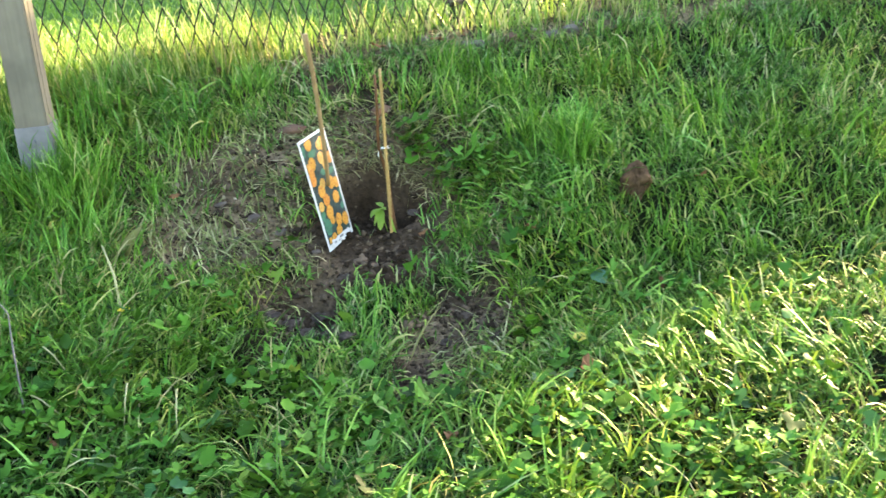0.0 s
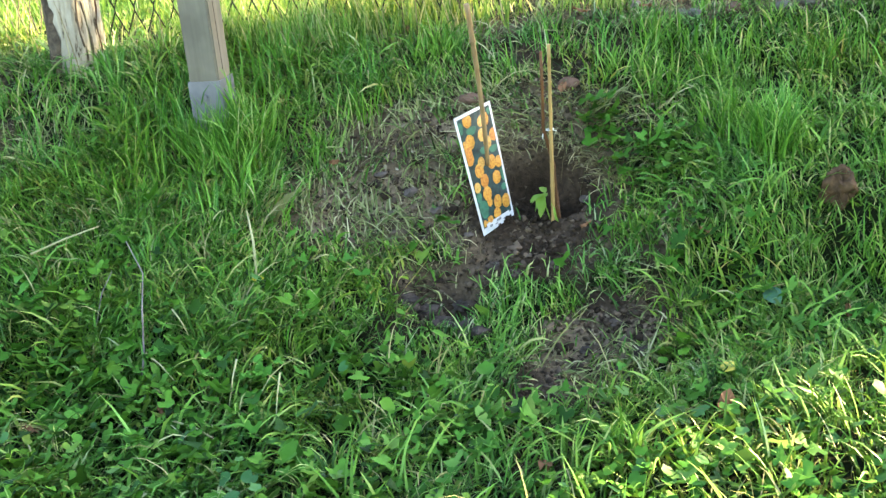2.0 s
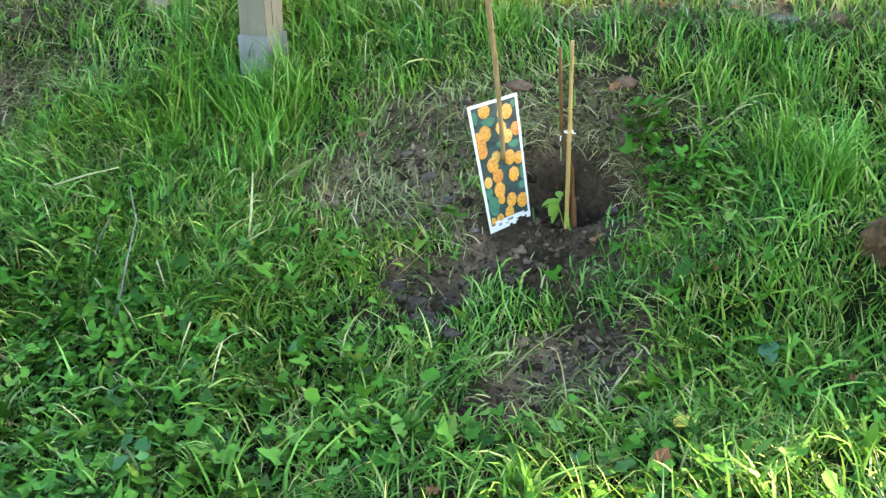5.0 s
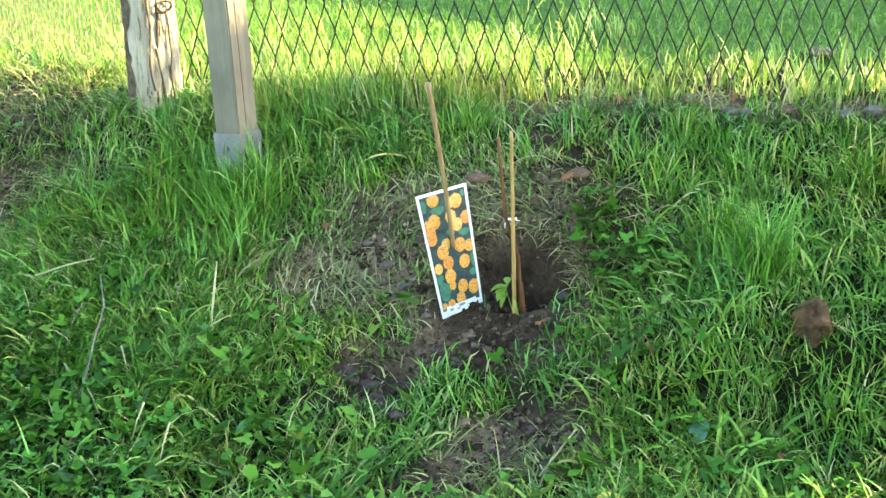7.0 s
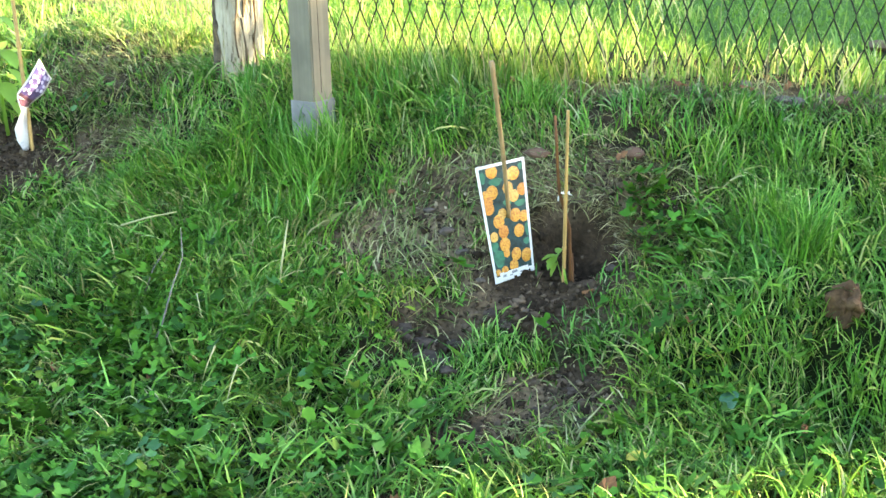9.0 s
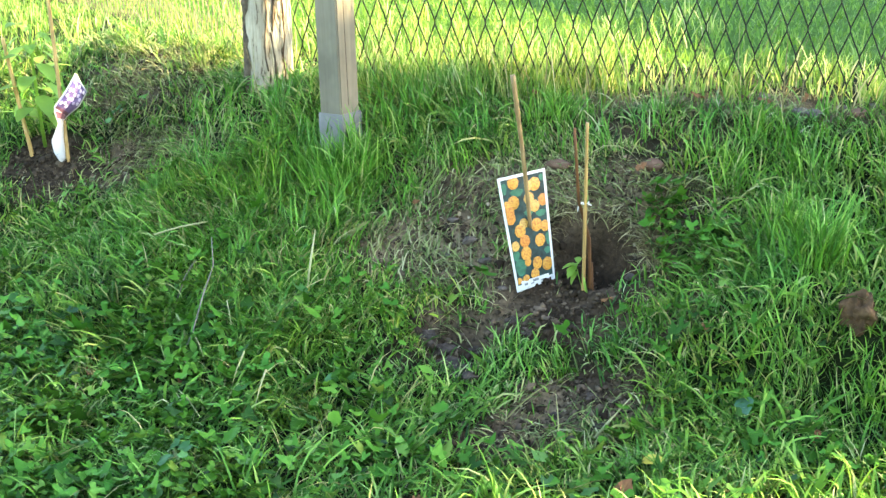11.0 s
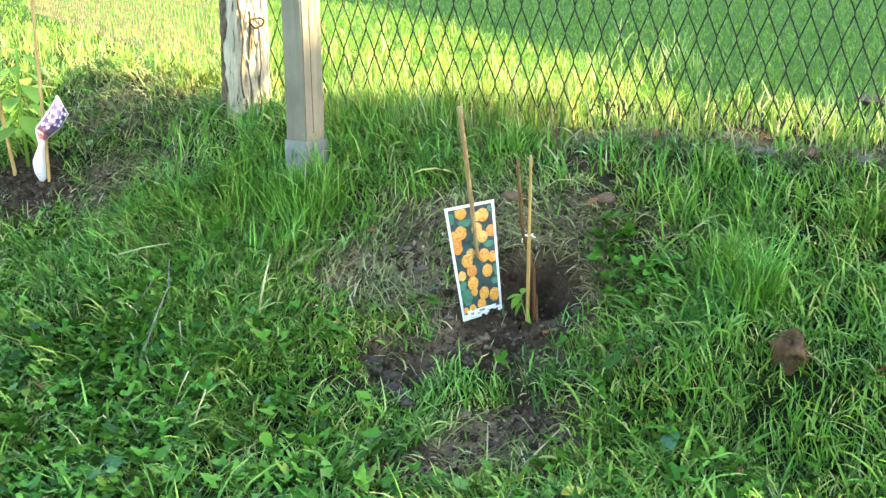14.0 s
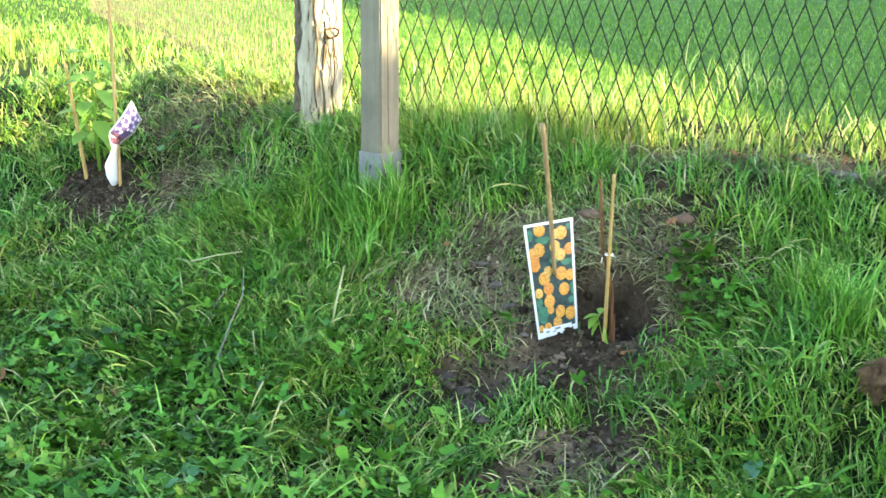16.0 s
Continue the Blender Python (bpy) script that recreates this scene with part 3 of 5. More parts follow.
sward("grass_tufts", tufts[:, :2], rng.uniform(0, 6.283, len(tufts)), tufts[:, 2] * rng.uniform(0.6, 1.2, len(tufts)), np.radians(rng.uniform(60, 88, len(tufts))), np.radians(rng.uniform(-10, 70, len(tufts))), 0.0038, M_TALL, "bright green tufts of long grass")

# Roots and dead grass hanging over the rim of the hole
rim_a = rng.uniform(0.1, 3.3, 520)
rim = np.c_[-0.155 + 0.15 * np.cos(rim_a) * rng.uniform(0.85, 1.25, 520), 2.56 + 0.095 * np.sin(rim_a) * rng.uniform(0.85, 1.4, 520)]
sward("hanging_roots", rim, np.arctan2(2.53 - rim[:, 1], -0.155 - rim[:, 0]) + rng.normal(0, 0.7, 520), rng.uniform(0.02, 0.07, 520), np.radians(rng.uniform(-10, 60, 520)), np.radians(rng.uniform(-80, 0, 520)), 0.0024, M_DRY, "roots and dead grass hanging over the rim of the hole")

# Pale and dry grass: strewn hay, flattened blades, long dead strands
hay = scatter(85000, -2.5, 1.3, 1.2, 3.4, lambda x, y: np.clip(0.05 + 0.55 * raked(x, y) + 0.55 * trodden(x, y) + 0.25 * spot(x, y, -1.0, 2.3, 0.6, 0.35) + 0.7 * (second_bed(x, y) * (x > -1.75) + spot(x, y, -1.95, 2.62, 0.5, 0.3)) + 0.75 * np.exp(-((y - 0.3 * x - 3.08) / 0.11) ** 2), 0, 0.75) * gaps(x, y + 0.4) * (1 - smooth(2.8 * spot(x, y, -0.16, 2.5, 0.2, 0.17))))
sward("dry_grass", hay, rng.uniform(0, 6.283, len(hay)), 0.032 * np.exp(rng.normal(0, 0.45, len(hay))), np.radians(rng.uniform(0, 45, len(hay))), np.radians(rng.uniform(-30, 25, len(hay))), 0.0023, M_DRY, "pale dry grass and hay lying on the soil")
strands = scatter(2600, -2.3, 1.2, 1.15, 3.0, lambda x, y: (0.3 + 0.7 * grain(x, y, 0.2, 13)) * soft_bare(x, y) * (1 - 0.6 * smooth((x - 0.1) / 0.2)) * (1 - 0.7 * smooth(2.4 * spot(x, y, -0.16, 2.45, 0.3, 0.25))))
sward("dead_strands", strands, lie(strands[:, 1], strands[:, 0]) + rng.normal(0, 0.9, len(strands)), rng.uniform(0.07, 0.17, len(strands)), np.radians(rng.uniform(20, 80, len(strands))), np.radians(rng.uniform(-60, 10, len(strands))), 0.0029, M_STRAW, "long pale dead strands arching through the grass")
flat = scatter(23000, -2.0, 0.45, 2.0, 3.05, lambda x, y: np.clip(0.6 * spot(x, y, -1.5, 2.45, 0.4, 0.28) + 0.5 * raked(x, y) + 0.6 * trodden(x, y) + 0.4 * spot(x, y, -0.75, 2.5, 0.4, 0.25) + 0.3 * spot(x, y, -0.9, 2.28, 0.6, 0.3), 0, 1) * gaps(x + 0.2, y + 0.4) * (1 - smooth(3.2 * spot(x, y, -0.16, 2.5, 0.22, 0.2))))
sward("flattened_grass", flat, lie(flat[:, 0] + 1, flat[:, 1]) + rng.normal(0, 0.8, len(flat)), 0.06 * np.exp(np.clip(rng.normal(0, 0.3, len(flat)), -0.5, 0.5)), np.radians(rng.uniform(10, 60, len(flat))), np.radians(rng.uniform(-45, 15, len(flat))), 0.0035, M_FLAT, "pale flattened grass lying over the worn bank")
withered = scatter(420, -1.7, -0.3, 1.8, 2.6, lambda x, y: np.clip(0.9 * spot(x, y, -1.18, 2.17, 0.2, 0.12) + 0.9 * spot(x, y, -1.05, 2.26, 0.18, 0.12) + 0.5 * spot(x, y, -0.72, 2.36, 0.2, 0.1) + 0.3 * spot(x, y, -0.95, 2.2, 0.65, 0.35), 0, 1))
tussocks("withered_grass", withered, 8, 0.014, 0.075, 0.0034, M_STRAW, "olive brown withered grass in the bank", lean=(50, 85), fall=(-50, 30))
dry_c = scatter(420, -0.9, 0.9, 2.6, 3.4, lambda x, y: np.exp(-((y - 0.3 * x - 3.04) / 0.07) ** 2) * np.clip(1.8 * grain(x, y, 0.14, 18) - 0.3, 0.1, 1))
tussocks("dry_fence_grass", dry_c, 9, 0.016, 0.075, 0.003, M_DRY, "brown dry grass along the foot of the fence", lean=(45, 85), fall=(-40, 50))
mound = scatter(500, -2.7, -1.35, 2.35, 3.1, lambda x, y: smooth(1.5 * spot(x, y, -2.0, 2.78, 0.65, 0.3, -0.2)))
tussocks("mound_grass", mound, 8, 0.014, 0.06, 0.004, M_FLAT, "pale drooping grass on a low mound", lean=(45, 80), fall=(-50, 20), heading=-1.9)
stems = scatter(1700, -2.4, 0.7, 2.2, 3.7, lambda x, y: np.where((np.abs(y - 0.3 * x - 3.12) < 0.16) & (x > -1.4), 0.5, 0.0))
sward("dry_stems", stems, rng.uniform(0, 6.283, len(stems)), rng.uniform(0.12, 0.28, len(stems)), np.radians(rng.uniform(65, 89, len(stems))), np.radians(rng.uniform(30, 85, len(stems))), 0.0026, M_DRY, "pale dry stems standing along the fence")


# Beyond the wire fence
def verge_keep(x, y):
    u = y - 0.3 * x
    open_foot = 1 - 0.9 * smooth(1.5 * spot(x, y, -1.05, 2.95, 0.5, 0.25, 0.6))
    reach = np.where(x < -0.5, 0.9, 0.2)
    return np.where((u > 3.1) & (u < 4.8), np.where(front_left(x, y), 0.75 * smooth((u - 3.0) / 0.6), np.exp(-np.clip(u - 3.28, 0, 3) / reach)), 0.0) * open_foot * np.clip(1.7 * grain(x, y, 0.09, 14) - 0.2, 0.04, 1)


verge_c = scatter(11000, -5.0, 2.2, 0.9, 5.4, verge_keep)
left_v = front_left(verge_c[:, 0], verge_c[:, 1])
tussocks("verge_grass", verge_c, 9, 0.02, np.where(left_v, 0.07, 0.095), 0.0044, M_SUNLIT_VERGE, "long grass growing along the wire fence", lean=(65, 89), fall=(0, 75), flow=0.4)
lush_c = scatter(1500, -1.25, -0.3, 2.6, 3.3, lambda x, y: np.where((y - 0.3 * x > 3.02) & (y - 0.3 * x < 3.34), 1.0, 0.0) * smooth((x + 1.25) / 0.25) * smooth((-0.3 - x) / 0.4))
tussocks("fence_grass", lush_c, 8, 0.018, 0.092, 0.004, M_SUNLIT_VERGE, "tall grass growing through the wire fence", lean=(72, 89), fall=(20, 80), flow=0.3)
lawn = scatter(150000, -9, 3.5, 1.0, 11, lambda x, y: np.where((y - 0.3 * x > 3.5) & ~(front_left(x, y) & (y - 0.3 * x < 4.5)), np.clip(1.25 - 0.11 * np.hypot(x - 1.3, y - 0.4), 0.1, 1), 0.0))
sward("mown_lawn", lawn, rng.uniform(0, 6.283, len(lawn)), 0.033 * rng.uniform(0.6, 1.2, len(lawn)), np.radians(rng.uniform(45, 88, len(lawn))), np.radians(rng.uniform(0, 70, len(lawn))), 0.0065, M_LAWN, "short mown lawn beyond the wire fence")

# The same grass, thinner, over the rest of the garden
outer = scatter(230000, -7.5, 6.5, -5.5, 5.0, lambda x, y: np.where((y - 0.3 * x < 3.05) & (rng.random(len(x)) > inside(x, y)), np.clip(1.1 - 0.16 * np.hypot(x + 0.5, y - 1.5), 0, 1), 0.0))
sward("rough_grass", outer, rng.uniform(0, 6.283, len(outer)), 0.07 * rng.uniform(0.6, 1.3, len(outer)), np.radians(rng.uniform(40, 85, len(outer))), np.radians(rng.uniform(-30, 60, len(outer))), 0.0075, M_GRASS, "rough grass over the rest of the garden")


# ---- broad-leaved weeds ----
def leaf_cover(name, xy, size, lift, mat, label, lobes=3, cut=0.2, teeth=0.06, tilt=0.45, rim=15):
    """Many cupped leaves on stalks: rounded and toothed, or cut into lobes, with a notch at the stalk."""
    n = len(xy)
    x, y = xy.T
    z = ground_z(x, y) + lift * rng.uniform(0.25, 1.5, n)
    r = size * np.exp(np.clip(rng.normal(-0.05, 0.35, n), -0.8, 0.55))
    az = rng.uniform(0, 2 * np.pi, n)
    tx, ty = rng.normal(0.1, tilt, n), rng.normal(-0.15, tilt, n)
    cup = rng.uniform(-0.15, 0.45, n)
    verts = np.empty((n, rim + 1, 3), np.float32)
    verts[:, 0] = np.c_[x, y, z]
    for k in range(rim):
        a = -np.pi + 2 * np.pi * (k + 0.5) / rim
        rad = (1 - cut + cut * math.cos(lobes * a)) * (1 + teeth * (1 if k % 2 else -1)) * (1 - 0.55 * math.exp(-((math.pi - abs(a)) / 0.45) ** 2))
        dx, dy = r * rad * np.cos(a + az), r * rad * np.sin(a + az)
        verts[:, k + 1] = np.c_[x + dx, y + dy, z + dx * tx + dy * ty + r * rad * rad * (cup + 0.12 * math.cos(3 * a))]
    base = (np.arange(n) * (rim + 1))[:, None]
    tris = np.concatenate([base + np.array([0, 1 + k, 1 + (k + 1) % rim]) for k in range(rim)], 1).reshape(-1, 3)
    return joined(name, verts.reshape(-1, 3), np.zeros((0, 4), int), tris, mat, label, "weeds")


weeds = scatter(16000, -2.0, 1.2, 1.1, 2.45, lambda x, y: np.clip(weed_bed(x, y) + 0.09, 0, 1) * soft_bare(x, y) * np.clip(1.8 * grain(x, y, 0.11, 15) - 0.35, 0.06, 1) * (0.4 + 0.6 * gaps(x, y + 0.2)))
leaf_cover("ground_ivy", weeds, 0.0112, 0.038, M_CLOVER, "low carpet of small round green leaves", 1, 0.04)
cuts = scatter(21000, -2.0, 1.2, 1.1, 2.5, lambda x, y: np.clip(weed_bed(x, y) + 0.15 + 1.1 * spot(x, y, 0.45, 2.48, 0.5, 0.34), 0, 1) * soft_bare(x, y) * np.clip(1.8 * grain(x, y, 0.14, 16) - 0.4, 0.05, 1))
leaf_cover("creeping_buttercup", cuts, 0.0142, 0.042, M_CLOVER, "lobed dark green leaves among the grass", 3, 0.26, 0.1)
big = scatter(2300, -1.9, 1.2, 1.1, 2.4, lambda x, y: soft_bare(x, y) * np.clip(0.1 + 0.9 * weed_bed(x, y) + 0.5 * foot_of_bank(x, y), 0, 1) * grain(x, y, 0.1, 17) * (bare(x, y) < 0.06) * ((x < 0.1) | (foot_of_bank(x, y) > 0.5)))
leaf_cover("broad_leaf_weeds", big, 0.0132, 0.042, M_ROUND, "larger scalloped leaves standing in the grass", 5, 0.09, 0.05)
patch = scatter(1500, -0.2, 0.45, 2.45, 2.85, lambda x, y: np.clip(1.6 * spot(x, y, -0.03, 2.69, 0.1, 0.07) + 1.8 * spot(x, y, 0.08, 2.62, 0.13, 0.09), 0, 1))
leaf_cover("hole_weeds", patch, 0.0135, 0.05, M_CLOVER, "dark green lobed leaves beside the planting hole", 3, 0.26, 0.1)

litter = scatter(30000, -1.9, 0.35, 1.95, 3.1, lambda x, y: np.clip(0.9 * trodden(x, y) + 0.6 * raked(x, y) + 0.5 * bare(x, y) * (y < 2.3) + 0.6 * second_bed(x, y) + 0.5 * np.exp(-((y - 0.3 * x - 3.07) / 0.07) ** 2), 0, 1) * (1 - smooth(2.4 * spot(x, y, -0.16, 2.5, 0.2, 0.15))) * gaps(x, y))
leaf_cover("leaf_litter", litter, 0.0055, 0.005, M_LITTER, "brown leaf bits and bark crumbs on the bank", 2, 0.3, 0.15, 0.5, 5)

# ---- wooden post in its steel sleeve ----
PA, PB = Vector((-0.961, 2.501, 0)), Vector((-0.888, 2.5053, 0))
pd = (PB - PA).normalized()
pn = Vector((-pd.y, pd.x, 0))
PW = 0.0735
pc = PA + pd * PW / 2 + pn * PW / 2
turn = math.atan2(pd.y, pd.x)
pz = float(ground_z(pc.x, pc.y))


def box(sx, sy, z0, z1, bevel=0.004, rings=1):
    bm = bmesh.new()
    bmesh.ops.create_cube(bm, size=1)
    for v in bm.verts:
        v.co = Vector((v.co.x * sx, v.co.y * sy, z0 + (v.co.z + 0.5) * (z1 - z0)))
    bmesh.ops.bevel(bm, geom=bm.edges[:], offset=bevel, segments=2, affect="EDGES")
    return bm


post = empty("fence_post", (pc.x, pc.y, pz), "weathered square wooden post in a steel ground sleeve", "post")
post.matrix_basis = pose(pc.x, pc.y, pz, 0, 0, math.degrees(turn))


def local(name, bm, parent, mat, label=""):
    ob = part(name, bm, None, label, mat)
    ob.parent = parent
    return ob


SLEEVE = 0.33 - pz
bm = box(PW, PW, SLEEVE - 0.1, 1.25, 0.0035)
local("timber", bm, post, M_POST)
crack = box(0.003, 0.003, SLEEVE + 0.02, 1.2, 0.0006)
for v in crack.verts:
    v.co.x += PW / 2 - 0.001
    v.co.y += -0.011 + 0.004 * math.sin(9 * v.co.z)
local("drying_crack", crack, post, plain("dark_crack", (0.04, 0.03, 0.022), 0.9), "dark drying crack")
sleeve = bmesh.new()
bmesh.ops.create_cube(sleeve, size=1)
for v in sleeve.verts:
    v.co = Vector((v.co.x * (PW + 0.006), v.co.y * (PW + 0.006), -0.08 + (v.co.z + 0.5) * (SLEEVE + 0.08)))
top = max(sleeve.faces, key=lambda f: f.calc_center_median().z)
bmesh.ops.inset_region(sleeve, faces=[top], thickness=0.0022)
bmesh.ops.delete(sleeve, geom=[max(sleeve.faces, key=lambda f: f.calc_center_median().z - f.calc_area())], context="FACES")
sl = local("ground_sleeve", sleeve, post, M_ZINC, "dull galvanised steel sleeve")
for k, (sx, sy) in enumerate(((0.0, -PW / 2 - 0.006), (PW / 2 + 0.006, 0.0))):
    b = bmesh.new()
    bmesh.ops.create_cone(b, segments=6, radius1=0.006, radius2=0.005, depth=0.006, cap_ends=True)
    rot = Matrix.Rotation(radians(90), 4, "X") if k == 0 else Matrix.Rotation(radians(90), 4, "Y")
    bmesh.ops.transform(b, matrix=Matrix.Translation((sx, sy, SLEEVE - 0.035)) @ rot, verts=b.verts)
    local("bolt", b, sl, M_ZINC)

# ---- old split post on the fence line ----
ox, oy = -1.358, 2.7
oz = float(ground_z(ox, oy))
old = empty("old_fence_post", (ox, oy, oz), "old pale weathered wooden post with flaking bark", "post")
old.matrix_basis = pose(ox, oy, oz, 0, 0, 80)
bm = bmesh.new()
rows, sides = 44, 28
grid = []
for i in range(rows):
    z = -0.08 + 1.33 * i / (rows - 1)
    ring = []
    for k in range(sides):
        a = 2 * math.pi * k / sides
        c, s = math.cos(a), math.sin(a)
        r = 1 / (abs(c / 0.062) ** 3.2 + abs(s / 0.05) ** 3.2) ** (1 / 3.2)
        r *= 1 + 0.07 * noise.noise(Vector((c * 2.5, s * 2.5, z * 5))) + 0.07 * noise.noise(Vector((c * 9, s * 9, z * 17)))
        r *= 1 + 0.12 * math.exp(-max(z, 0) * 9)
        ring.append(bm.verts.new((r * c + 0.008 * math.sin(2.3 * z), r * s, z)))
    grid.append(ring)
for r0, r1 in zip(grid, grid[1:]):
    for k in range(sides):
        bm.faces.new((r0[k], r0[(k + 1) % sides], r1[(k + 1) % sides], r1[k])).smooth = True
bm.faces.new(grid[-1])
local("timber", bm, old, M_OLD)
M_BARK = plain("dark_bark", (0.085, 0.066, 0.047), 0.9, 0.0, 0.6, 55.0, 0.006)
# grey-brown bark still clinging to one side, ragged at both edges
bm = bmesh.new()
shell = []
for i in range(60):
    z = -0.06 + 1.28 * i / 59
    a0, a1 = radians(92 + 16 * noise.noise(Vector((2.0, 0.0, z * 11))) + 9 * noise.noise(Vector((5.0, 0.0, z * 31)))), radians(176 + 22 * noise.noise(Vector((9.0, 0.0, z * 9))) + 14 * noise.noise(Vector((3.0, 0.0, z * 33))))
    row = []
    for k in range(13):
        a = a0 + (a1 - a0) * k / 12
        c, q = math.cos(a), math.sin(a)
        r = 1 / (abs(c / 0.062) ** 3.2 + abs(q / 0.05) ** 3.2) ** (1 / 3.2) * (1 + 0.12 * math.exp(-max(z, 0) * 9))
        r = r * 1.02 + (0.0005 if k in (0, 12) else 0.0055) + 0.003 * noise.noise(Vector((a * 3, 1.0, z * 40)))
        row.append(bm.verts.new((r * c + 0.008 * math.sin(2.3 * z), r * q, z)))
    shell.append(row)
for r0, r1 in zip(shell, shell[1:]):
    for k in range(12):
        bm.faces.new((r0[k], r0[k + 1], r1[k + 1], r1[k]))
bmesh.ops.recalc_face_normals(bm, faces=bm.faces)
local("bark", bm, old, M_BARK, "grey-brown ragged bark")
bm = tube([(0.03 * math.cos(a) * 0.75 + 0.012, -0.058 - 0.004 * math.sin(2 * a), 0.265 + 0.014 * math.sin(a)) for a in np.linspace(0, 6.6, 26)], [0.003] * 26, 6)
local("wire_loop", bm, old, M_RUST, "twisted rusty wire loop")
bm = tube([(0.014 + 0.004 * math.sin(6 * t), -0.06 - 0.003 * math.sin(17 * t), 0.255 - 0.25 * t) for t in np.linspace(0, 1, 14)], [0.0018] * 14, 5)
local("wire_end", bm, old, M_RUST, "rusty wire hanging down")
for k, (bx, z0, z1) in enumerate(((-0.02, 0.0, 0.16), (-0.012, 0.16, 0.3), (-0.04, 0.05, 0.5))):
    bm = tube([(bx + 0.006 * math.sin(25 * z + k), -0.0525 - 0.002 * math.sin(40 * z), z) for z in np.linspace(z0, z1, 14)], [0.0032 * (0.5 + 0.5 * math.sin(3.14 * i / 13)) + 0.0006 for i in range(14)], 6, 0.6)
    local("bark_strip", bm, old, M_BARK, "dark strip of bark")

# ---- wire fence ----
FB = 0.28
FL = math.hypot(1, FB)
fdir = Vector((1 / FL, FB / FL, 0))
F0 = Vector((0, 3.12, 0))
CW, CH = 0.0496, 0.139
fence = empty("wire_fence", (0, 3.12, float(ground_z(0, 3.12))), "dark diamond wire mesh fence standing in the grass", "fence")
rows_n = 6
z_node = 0.672


CORNER = -1.41
bend = Vector((1.0, -FENCE_TURN, 0)).normalized()


def fence_line(s):
    """Foot point and direction of the fence at length s; it turns away at the old post."""
    if s > CORNER:
        return F0 + fdir * s, fdir
    return F0 + fdir * CORNER + bend * (s - CORNER), bend


def strand(s, odd):
    """One zigzag wire, hooked into its neighbours at each knot."""
    pts = []
    mid, run = fence_line(s)
    for k in range(-4, rows_n * 2 - 3):
        side = (k + odd) % 2
        for dz in (-0.005, 0.005):
            p = mid + run * ((side - 0.5) * CW / 2) + Vector((0, 0, z_node + k * CH / 2 + dz))
            p += Vector((-run.y, run.x, 0)) * (0.0017 * (1 if (side + (dz > 0)) % 2 else -1) + 0.006 * math.sin(1.7 * s + 2.1 * p.z))
            pts.append(p)
    floor = float(ground_z(pts[0].x, pts[0].y)) - 0.02
    pts = [p for p in pts if p.z > floor]
    return tube(pts, [0.0019 if s > CORNER else 0.0015] * len(pts), 5, caps=False)


for i in range(-230, 60):
    s = 0.187 + (i + 0.5) * CW / 2
    if abs(s - CORNER) < 0.05:
        continue
    part("strand", strand(s, i % 2), fence, "", M_WIRE if s > CORNER else M_SUNLIT_WIRE)


# ---- canes and stakes ----
def cane(points, radius, mat, knots):
    """A bamboo cane: a tube through points with raised rings at its knots."""
    a, b = Vector(points[0]), Vector(points[-1])
    mid = Vector(points[len(points) // 2]) if len(points) > 2 else (a + b) / 2
    ts = sorted(set([0.0, 1.0] + [t + d for t in knots for d in (-0.012, -0.005, 0.0, 0.005, 0.012)] + [i / 16 for i in range(17)]))
    pts, rad = [], []
    for t in ts:
        p = a.lerp(b, t) + (mid - (a + b) / 2) * 4 * t * (1 - t)
        near_knot = min([abs(t - k) for k in knots] + [1])
        pts.append(p)
        rad.append(radius * (1 - 0.22 * t) * (1.28 if near_knot < 0.002 else 1.14 if near_knot < 0.006 else 1.0))
    return tube(pts, rad, 10, 0.06)


def ground_at(x, y, dz=0.0):
    return Vector((x, y, float(ground_z(x, y)) + dz))


# picture label: its corners
BL, BR, TL, TR = Vector((-0.270, 2.417, -0.008)), Vector((-0.219, 2.497, 0.014)), Vector((-0.311, 2.399, 0.259)), Vector((-0.260, 2.515, 0.268))
LN = (BR - BL).cross(TL - BL).normalized()
if LN.y > 0:
    LN = -LN


def on_label(a, b, d=0.0):
    p = (1 - b) * ((1 - a) * BL + a * BR) + b * ((1 - a) * TL + a * TR)
    return p + LN * (d + 0.0012 * math.sin(math.pi * a) * (1 - b))


def sheet(outline, d0, d1, fn=on_label):
    bm = bmesh.new()
    f = [bm.verts.new(fn(a, b, d1)) for a, b in outline]
    k = [bm.verts.new(fn(a, b, d0)) for a, b in outline]
    bm.faces.new(f), bm.faces.new(k[::-1])
    for i in range(len(f)):
        j = (i + 1) % len(f)
        bm.faces.new((f[i], k[i], k[j], f[j]))
    bmesh.ops.recalc_face_normals(bm, faces=bm.faces)
    return bm


